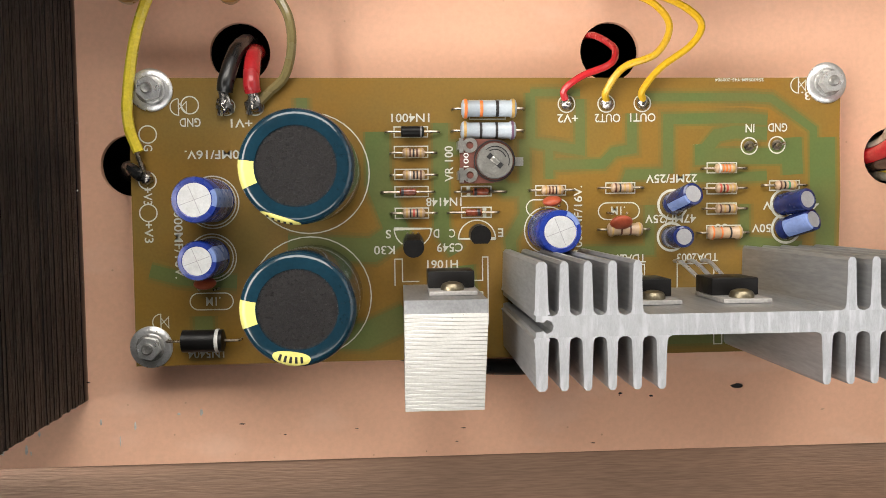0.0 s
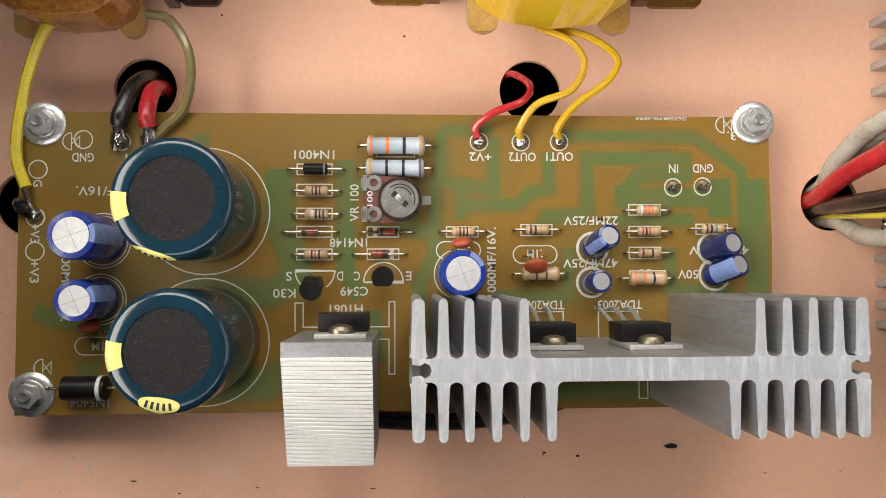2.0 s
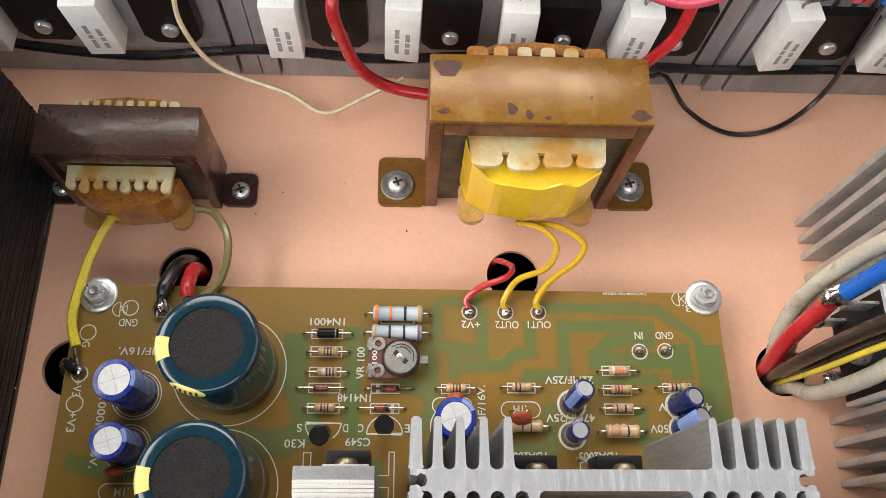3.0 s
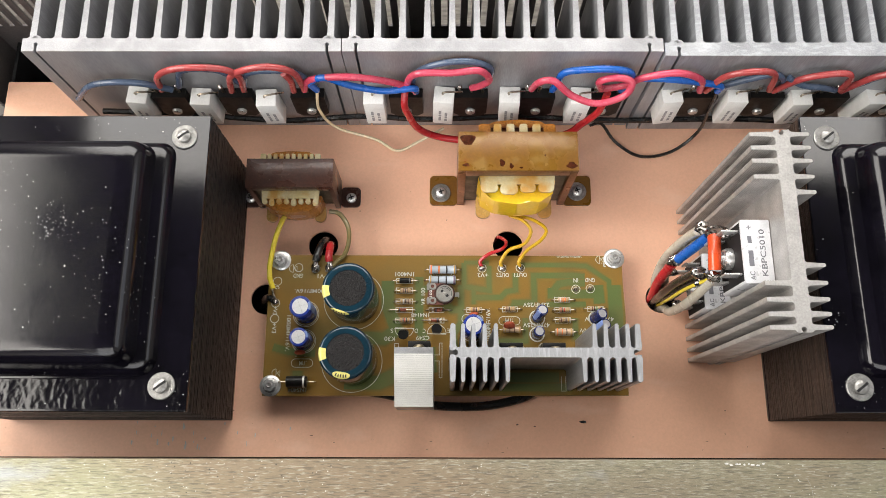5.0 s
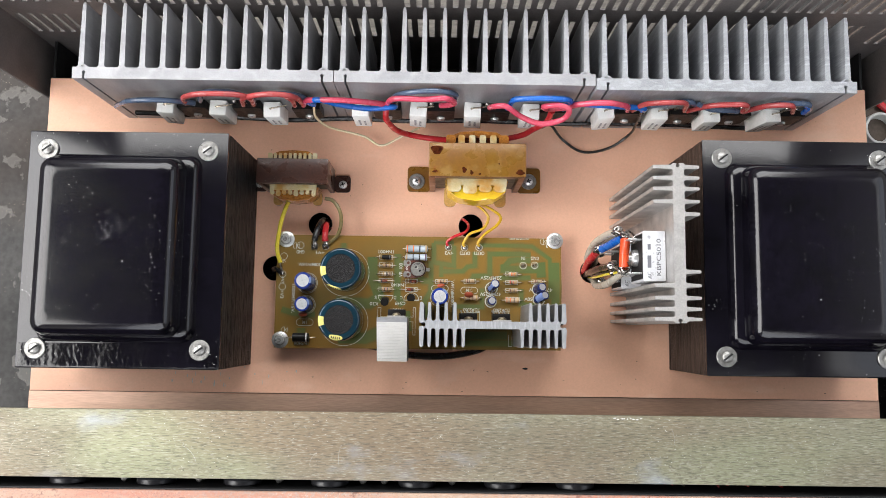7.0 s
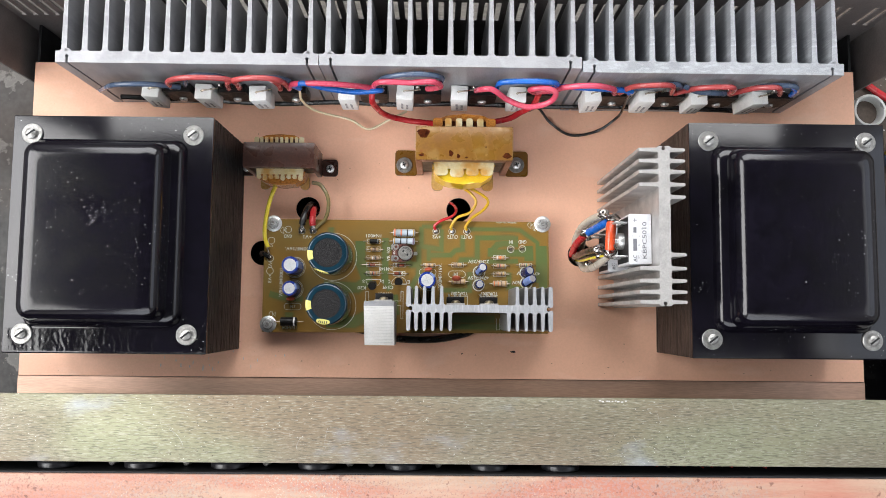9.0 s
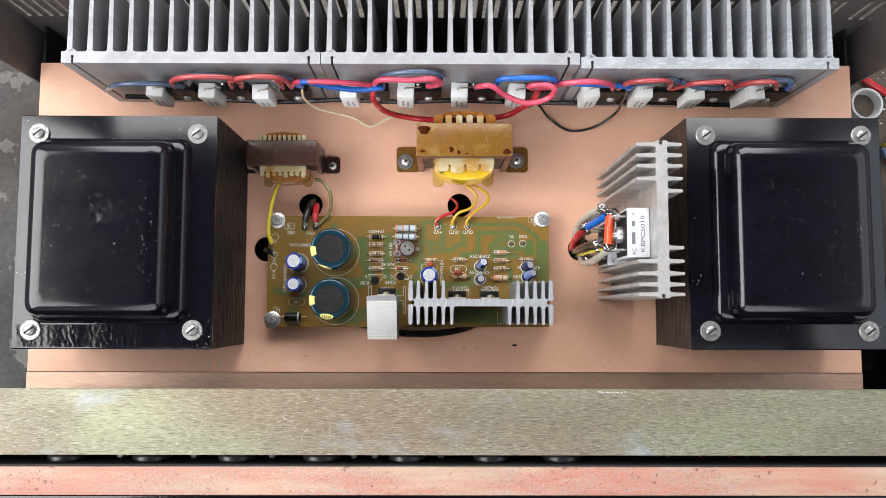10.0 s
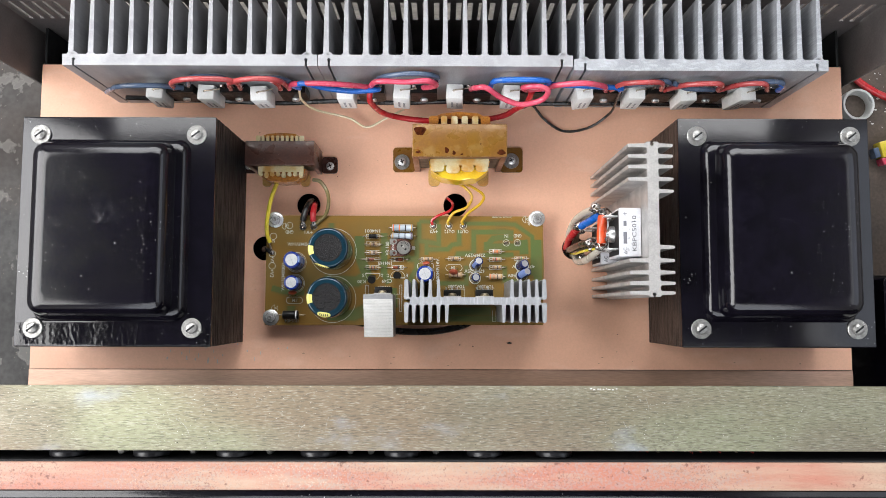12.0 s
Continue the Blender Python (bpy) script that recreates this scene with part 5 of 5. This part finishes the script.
LOOPS = {
    "pink": ([(-66.1, 107.5, 50), (-62.8, 107, 59.8), (-53.1, 106, 65.1), (-40.5, 105.5, 66.2), (-25.9, 106, 60.9), (-16.6, 107, 52.6), (-15.0, 107.5, 48.6)],
             [(-19.6, 107, 53), (-14.3, 106.5, 67.2), (1.8, 105.5, 70.3), (13.6, 105.5, 72.3), (18.5, 106, 63.0), (14.8, 107, 55.3), (10.9, 108, 51)],
             [(38.4, 107, 52), (40.4, 104, 64.4), (46.3, 103, 67.6), (55.2, 99.3, 61.0), (66.2, 95.7, 60.6), (77.3, 97.4, 64.6), (79.8, 101.0, 70.0), (74.0, 103.5, 69.7), (67.0, 104, 65.4), (69.7, 106, 54)],
             [(69.7, 106, 54), (79.4, 105.5, 58.5), (86.1, 105, 67.0), (99.5, 104.5, 72.2), (111.6, 105, 65.0), (115.9, 107, 50.2)]),
    "blue": ([(-60.5, 108, 49), (-62.2, 107, 58.3), (-54.3, 106, 64.8), (-43.7, 105, 59.5), (-28.8, 104.5, 55.0), (-15.9, 105, 56.7), (-14.5, 107.5, 49)],
             [(48.2, 107.5, 50), (49.4, 107, 58), (51.0, 107, 67.4), (60.7, 106.5, 71.5), (72.9, 106.5, 71.5), (81.0, 107, 66.4), (80.2, 107.5, 52)],
             [(79.5, 107.5, 50), (83.4, 106.5, 62), (91.7, 105.5, 65.1), (106.0, 105.5, 63.0), (122.7, 106.5, 56.5), (124.4, 107.5, 49)],
             [(209.0, 107.2, 66.0), (213.0, 107, 60.5), (215.6, 107.5, 49)]),
    "red": ([(-132, 107.5, 50), (-128, 106, 66), (-116.7, 105.5, 74.2), (-99.4, 105.5, 74.2), (-92.4, 106, 66.7), (-94, 107.5, 50)],
            [(-100, 107.5, 49), (-95.8, 106, 66), (-85.1, 105.5, 74.2), (-74.4, 105.5, 75.2), (-67.1, 106, 68.3), (-66, 107.5, 50)],
            [(-72.4, 107, 67), (-70.5, 107, 60), (-71.2, 107.5, 49)],
            [(119, 107.5, 49), (122.2, 106, 66), (133.1, 105, 72.6), (143, 106, 68), (148, 107.5, 50)],
            [(150, 107.5, 49), (157.6, 106, 64.5), (171.6, 105, 70.9), (178, 106, 64), (180.5, 107.5, 50)], [(181, 107.5, 49), (188.5, 106, 66), (199.1, 105, 70.2), (209, 107.5, 50)]),
    "slate": ([(-16.7, 109.3, 50), (-13.8, 109.3, 63.4), (-4.3, 109, 71.7), (9.1, 109, 74), (19.0, 109.3, 66.6), (16.4, 109.3, 50)],
              [(-124, 109.3, 50), (-117.5, 109, 65.9), (-102.6, 109, 66.5), (-96.4, 109, 57.9), (-94.2, 109.3, 50)],
              [(-94, 109.3, 50), (-89.9, 109, 62.3), (-80.0, 108.6, 66.5), (-67.7, 108.6, 64.5), (-61, 109.3, 50)],
              [(-175, 108, 40), (-160, 106, 58), (-140, 106, 60), (-127, 107.5, 50)],
              [(152.0, 107.5, 62), (160.0, 106.4, 57), (168.9, 106.2, 55.3), (178, 107.5, 50)],
              [(184.9, 107.5, 55), (194.5, 107, 66.7), (209.6, 107, 66.6), (217.0, 107.5, 52)],
              [(124.8, 109.3, 49.1), (135.4, 108.6, 58.4), (146.5, 108.6, 62.9), (155.6, 109.3, 50)]),
}
for color, loops in LOOPS.items():
    for pts in loops:
        wire("jumper_wire", {"pink": "thick pinkish red jumper wire", "blue": "thick blue jumper wire", "red": "faded red jumper wire", "slate": "dusty blue grey jumper wire"}[color] + " looping between transistors",
             pts, 1.6 if color in ("pink", "blue") else 1.5, "faded" if color == "red" else color, "jumper wires", seg=10)
wire("supply_wire", "thick red supply wire dropping behind the transformer", [(-19.7, 106.5, 50), (-20.1, 102, 46), (-18.9, 101.0, 38.9), (-14.8, 100.5, 23.4), (-6.1, 100, 14.3), (8, 98.5, 12.5), (35, 97, 13.5), (58, 100, 16), (66.0, 102, 25.4), (71.7, 103.0, 37.2), (73.5, 106.0, 50.0)], 1.75, "red", "jumper wires", seg=10)
wire("bus_wire", "black bus wire running along the foot of the heatsinks", [(-170, 109, 24), (-127.6, 108.5, 22.3), (-105.2, 108.8, 16.5), (-77.6, 108.5, 14.2), (-42.8, 108.8, 18.4), (-9.1, 108.5, 15.6), (30.4, 108.6, 18.5), (87.6, 108.5, 14.4), (143.9, 108.7, 15.8), (202, 108.5, 10)], 1.5, "black", seg=8)
wire("thin_wire", "thin cream wire drooping over the deck", [(-60.5, 107.5, 49), (-61.5, 105.0, 34), (-55.5, 103.5, 17), (-36.5, 100.8, 8), (-25.5, 95.5, 6), (-14.0, 100.5, 7), (-2, 106, 10)], 0.75, "cream", seg=6)
wire("thin_wire", "thin black wire looping over the deck", [(72, 106, 14), (78.5, 108.6, 10), (86.9, 101.7, 2.5), (99.4, 94.3, 1.5), (115.4, 96.8, 1.5), (127, 104, 9), (126.5, 106, 28), (124.4, 107.2, 48)], 0.8, "black", seg=6)

# ---- bridge rectifiers and their wires ----
def bridge(y, z, label):
    t = thing("bridge_rectifier", 119.8, y, z, label, "rectifier", "bridge rectifiers")
    c = part("case", box(-5.6, 5.9, -12.8, 12.8, -12.8, 12.8, 0.6), KBCASE, t, "silver case with grey print")
    part("potting", box(-5.75, -5.55, -11.6, 11.6, -11.6, 11.6), BLACKIN, t, "black potting")
    text("AC", 0, 0, 3.4, 2.0, mat=GREYINK, parent=c, up=at(-2.6, -9.8, 12.87, 0, 0, 90))
    part("printed_bar", box(-3.5, -1.6, -6.0, 0.2, 12.81, 12.85), GREYINK, c)
    text("+", 0, 0, 2.0, 2.0, mat=GREYINK, parent=c, up=at(-2.6, 9.6, 12.87, 0, 0, 90))
    part("printed_bar", box(-3.4, -1.8, 3.2, 6.0, 12.81, 12.85), GREYINK, c)
    text("KBPC5010", 0, 0, 18.6, 2.2, mat=GREYINK, parent=c, up=at(2.2, -0.6, 12.87, 0, 0, 90))
    n = part("nut", lathe([(4.4, 0), (4.4, 1.8), (3.8, 3.0), (2.0, 3.0), (2.0, 4.6), (0, 4.7)], 20, m=at(-5.7, 0, 0, 0, -90, 0)), STEEL, t, "steel nut and washer")
    for sy in (-1, 1):
        for sz in (-1, 1):
            part("terminal", box(-12.5, -5.6, sy * 8.6 - 0.4, sy * 8.6 + 0.4, sz * 7.5 - 3.0, sz * 7.5 + 3.0, 0.1), STEEL, t, "flat tinned terminal")
    return t


bridge(21.4, 73.2, "silver square bridge rectifier bolted to the tall heatsink")
bridge(20.3, 25.2, "silver square bridge rectifier low on the tall heatsink")
for i, (x, y, z, k) in enumerate(((105.7, 36.0, 68, 3.2), (101.8, 29.3, 39.5, 3.5), (102.4, 17.6, 66, 3.0), (108.0, 14.8, 70, 3.1), (110, 33.5, 66, 2.4), (106, 28.5, 20, 2.4), (106, 12.5, 24, 2.6), (111, 30, 78, 2.2), (105, 15, 60, 2.2))):
    t = thing("solder_joint", x, y, z, "large shiny lump of solder on a rectifier terminal", "solder joint", "rectifier solder joints")
    part("solder", blob(0, 0, 0, k, k * 0.8, k * 0.75, 0.5, seed=i + 31), SOLDER, t)
wire("sleeve_wire", "short bright blue sleeve between rectifier terminals", [(102.5, 29.3, 42), (105.5, 31.0, 54), (109.0, 33.5, 65)], 2.2, "blue", "rectifier wires", seg=12)
wire("sleeve_wire", "short orange red sleeve between rectifier terminals", [(108.5, 31.0, 72), (107.5, 24, 74), (107.5, 17.0, 72.5)], 2.6, "orange", "rectifier wires", seg=12)
W = "thick dirty white mains wire rising from the deck hole"
wire("mains_wire", W, [(103, 22, -12), (101.8, 23, 2), (100.6, 28, 11), (101.6, 34, 25), (103.8, 36.4, 45), (105.2, 36.2, 63)], 2.1, "white", "rectifier wires", seg=12)
wire("mains_wire", W, [(106, 24, -12), (106, 25, 3), (105, 32, 16), (107, 35.5, 36), (109.0, 35.0, 60)], 1.9, "white", "rectifier wires", seg=12)
wire("mains_wire", W, [(105, 16, -12), (105, 15, 3), (104.5, 10.5, 16), (105.4, 9.8, 38), (107, 12.5, 58), (108, 14.5, 67)], 2.1, "white", "rectifier wires", seg=12)
wire("power_lead", "thick red lead rising from the deck hole", [(101, 20, -12), (100.3, 20.5, 2), (100.0, 24.5, 16), (101.5, 28.8, 36)], 2.3, "red", "rectifier wires", seg=12)
wire("power_lead", "thick dark brown lead rising from the deck hole", [(102, 17, -12), (101, 18, 3), (99.8, 17.8, 26), (100.5, 18, 48), (102, 17.8, 64)], 1.9, "brown", "rectifier wires", seg=12)
wire("power_lead", "dark lead rising beside a yellow wire from the deck hole", [(104.6, 19, -12), (103.8, 18, 2), (102.8, 15.8, 26), (103.6, 15.8, 48), (107.4, 16, 65)], 1.8, "brown", "rectifier wires", seg=12)
wire("power_lead", "thin yellow wire along a dark lead", [(104, 18, -12), (103.0, 16.2, 3), (101.6, 14.4, 28), (102.4, 14.2, 50), (107, 14.6, 68)], 0.75, "lemon", "rectifier wires", seg=10)
wire("bare_wire", "twisted bare strands between the solder joints", [(103.0, 17.8, 66), (105.0, 14.6, 73), (108.0, 13.6, 71), (110.0, 16.0, 76), (108.5, 19.0, 78)], 0.6, SOLDER, "rectifier wires")
wire("bare_wire", "twisted bare strands between the solder joints", [(104.5, 36.5, 68), (107.0, 34.6, 74), (110.5, 35.5, 72), (111.5, 32.0, 79), (109.0, 30.2, 76)], 0.6, SOLDER, "rectifier wires")

# ---- front panel, its controls and what lies beside the chassis ----
front = thing("front_panel", 15, -100, FLOOR_Z, "thick metal front panel with a flaking pink top edge", "panel")
bm = box(-320, 320, -7.4, 6.2, 0.2, 100 - FLOOR_Z, 0.8)
part("plate", bm, PANELPAINT, front, "flaking pink and cream painted panel")
# near-black sheet added so the gap behind the panel stays dark
part("backing", box(-320, 320, 6.25, 7.0, 0.2, 99 - FLOOR_Z), BLACKIN, front, "near-black sheet that keeps the gap behind the panel dark")
cover = box(-320, 320, -12.0, -8.0, 0.2, 98 - FLOOR_Z, 0.6)
part("black_fascia", cover, BLACKSTEEL, front, "black fascia sheet")
for x in (-167, -125, -83, -40.5, 2.0, 44, 79):
    t = thing("potentiometer", x, -91.0, 74, "dark round potentiometer behind the front panel", "potentiometer", "potentiometers")
    part("body", lathe([(8.2, -1.9), (8.8, -1.5), (9.2, -0.4), (9.2, 1.3), (8.6, 1.9)], 36, m=at(0, 0, 12, 90, 0, 0)), POTM, t)
    part("bracket", box(-4, 4, -0.5, 0.5, -117, 12), BLACKIN, t)
for x in (-141, -104.5, -65.5, -24.5, -14, 19):
    t = thing("small_control", x, -91, 80, "small grey control behind the front panel", "control", "small controls")
    part("shaft", lathe([(1.8, 0), (1.8, 5.5), (1.4, 6.2), (0, 6.3)], 14), DULLWASH, t)
    part("post", box(-1, 1, -1, 1, -123, 0), BLACKIN, t)
wire("thin_wire", "thin red wire behind the front panel", [(34, -90.2, 84), (46, -91.0, 78), (66, -91.5, 76), (86, -91.5, 76), (104, -90.2, 84)], 1.0, "red", seg=6)
for k in range(15):
    x = 118 + 4.6 * k + rnd.uniform(-0.8, 0.8)
    t = thing("wire_pin", x, -91, FLOOR_Z + 2, "thin reddish connector pin behind the front panel", "pin", "connector pins")
    part("pin", tube([(0, 0, 0), (rnd.uniform(-0.5, 0.5), 0.3, 60), (rnd.uniform(-1, 1), rnd.uniform(-0.8, 0.8), 128)], 0.45, seg=6, steps=3), PVC["faded"] if k % 3 else TIN, t)
wire("jumper_cable", "red cable lying beside the chassis", [(281, 166, -30), (290, 159, -38.5), (299, 152, -38.6), (308, 141.5, -38.6), (318, 134, -38.6), (329, 128.5, -38.6), (352, 122, -38.6)], 2.4, "red", seg=12)
solid("hardboard_sheet", prism(round_rect(291, 430, 5, 240, 3), 0, 4, 0.5), HARDB, "dusty brown hardboard sheet lying on the floor", "board", at=(0, 0, FLOOR_Z))
bm = bmesh.new()
for k in range(90):
    r = rnd.uniform(0.2, 0.7)
    blob(rnd.gauss(322, 14), rnd.gauss(146, 22), FLOOR_Z + 4.1, r * rnd.uniform(0.6, 2.2), r, r * 0.4, 0.5, bm=bm, seed=k, sub=1)
solid("sawdust", bm, DUSTGLINT, "pale crumbs scattered on the hardboard", "crumbs", kind="stuff")
solid("plastic_ring", lathe([(8.2, 0), (11.0, 0), (11.2, 0.8), (11.2, 6.0), (10.8, 7), (9.4, 7), (8.9, 6.0), (8.2, 1.2), (8.2, 0)], 40), CLEARP, "translucent whitish plastic ring on the floor", "ring", at=(307.5, 122.0, FLOOR_Z + 4))
t = thing("plug_connector", 326, 89, FLOOR_Z + 4, "small yellow and red plug lying on the floor", "plug", rz=15)
part("shell", box(-5, 9, -3, 8, 0, 9, 1.0), PVC["lemon"], t, "yellow shell")
part("boot", box(-6, 3, -8, -3.05, 0, 8, 1.0), PVC["pink"], t, "red boot")
part("insert", box(-9, -5.05, -2, 5, 0, 7, 0.6), PVC["slate"], t)
solid("black_box", prism(round_rect(296, 372, -70, 2, 3), 0, 52, 0.8), BLACKSTEEL, "black metal box standing beside the chassis", "box", at=(0, 0, FLOOR_Z))

# added board, stands in for the daylight behind the vent slots
solid("wooden_board", prism(round_rect(-228, 228, 170, 262, 3), 0, 11, 0.6), SLOTBACK, "pale board added behind the rear panel so its vent slots read bright", "board", at=(0, 0, FLOOR_Z))

# scratches and flaked spots on the rail
SCRATCH = material("bright_scratch", (0.36, 0.355, 0.32), 0.4, 0.6, 0.2, 400, 2500, 0.0)
rnd = random.Random(12)
bm = bmesh.new()
for k in range(34):
    x, y = rnd.uniform(-240, 285), rnd.uniform(-84, -60)
    a, r = rnd.uniform(0, 360), rnd.uniform(4, 16)
    sweep = rnd.uniform(12, 55)
    ribbon(arc(x, y, r, a, a + sweep, 8) if k % 3 else [(x, y), (x + rnd.uniform(-6, 6), y + rnd.uniform(-1.5, 1.5))], rnd.uniform(0.07, 0.16), 100.02 + 0.0015 * k, bm)
for v in bm.verts:
    v.co.y = min(max(v.co.y, -88), -57)
solid("scratches", bm, SCRATCH, "thin bright scratches across the zinc rail", "scratch", kind="stuff")
bm = bmesh.new()
for k in range(9):
    blob(96 + k * 1.5 + rnd.uniform(-0.5, 0.5), -58.2 + rnd.uniform(-0.3, 0.3), 100.0, rnd.uniform(0.3, 0.8), 0.28, 0.08, 0.5, bm=bm, seed=k, sub=2)
solid("paint_flakes", bm, DUSTGLINT, "pale flaked spots on the rail's rear edge", "flakes", kind="stuff")
# flat pale bits stand in for glints on the deck's scratched paint
bm = bmesh.new()
for k in range(26):
    x, y = rnd.gauss(-122, 17), rnd.uniform(-53, -40)
    blob(x, y, 0.02, rnd.uniform(0.15, 0.4), rnd.uniform(0.3, 1.7), 0.06, 0.5, bm=bm, seed=k, sub=2)
solid("paint_scuffs", bm, DUSTGLINT, "pale bits for glints and scratches in the deck's salmon paint", "scuffs", kind="stuff")

# grit on the deck
rnd = random.Random(3)
bm = bmesh.new()
for k in range(14):
    x, y = rnd.uniform(-105, 150), rnd.choice((rnd.uniform(-54, -31), rnd.uniform(42, 104)))
    r = rnd.uniform(0.14, 0.34)
    blob(x, y, r * 0.3, r * rnd.uniform(1, 2.4), r, r * 0.5, 0.4, bm=bm, seed=k, sub=1)
for k in range(14):
    r = rnd.uniform(0.1, 0.28)
    blob(rnd.uniform(-100, 250), rnd.uniform(-55, -46), 0.1, r * rnd.uniform(1, 5), r * 0.7, 0.2, 0.5, bm=bm, seed=k + 40, sub=1)
blob(64.2, -39.6, 0.3, 1.6, 0.55, 0.4, 0.5, bm=bm, seed=99, sub=2)
solid("grit", bm, BLACKIN, "scattered dark grit lying on the salmon deck", "grit", kind="stuff")
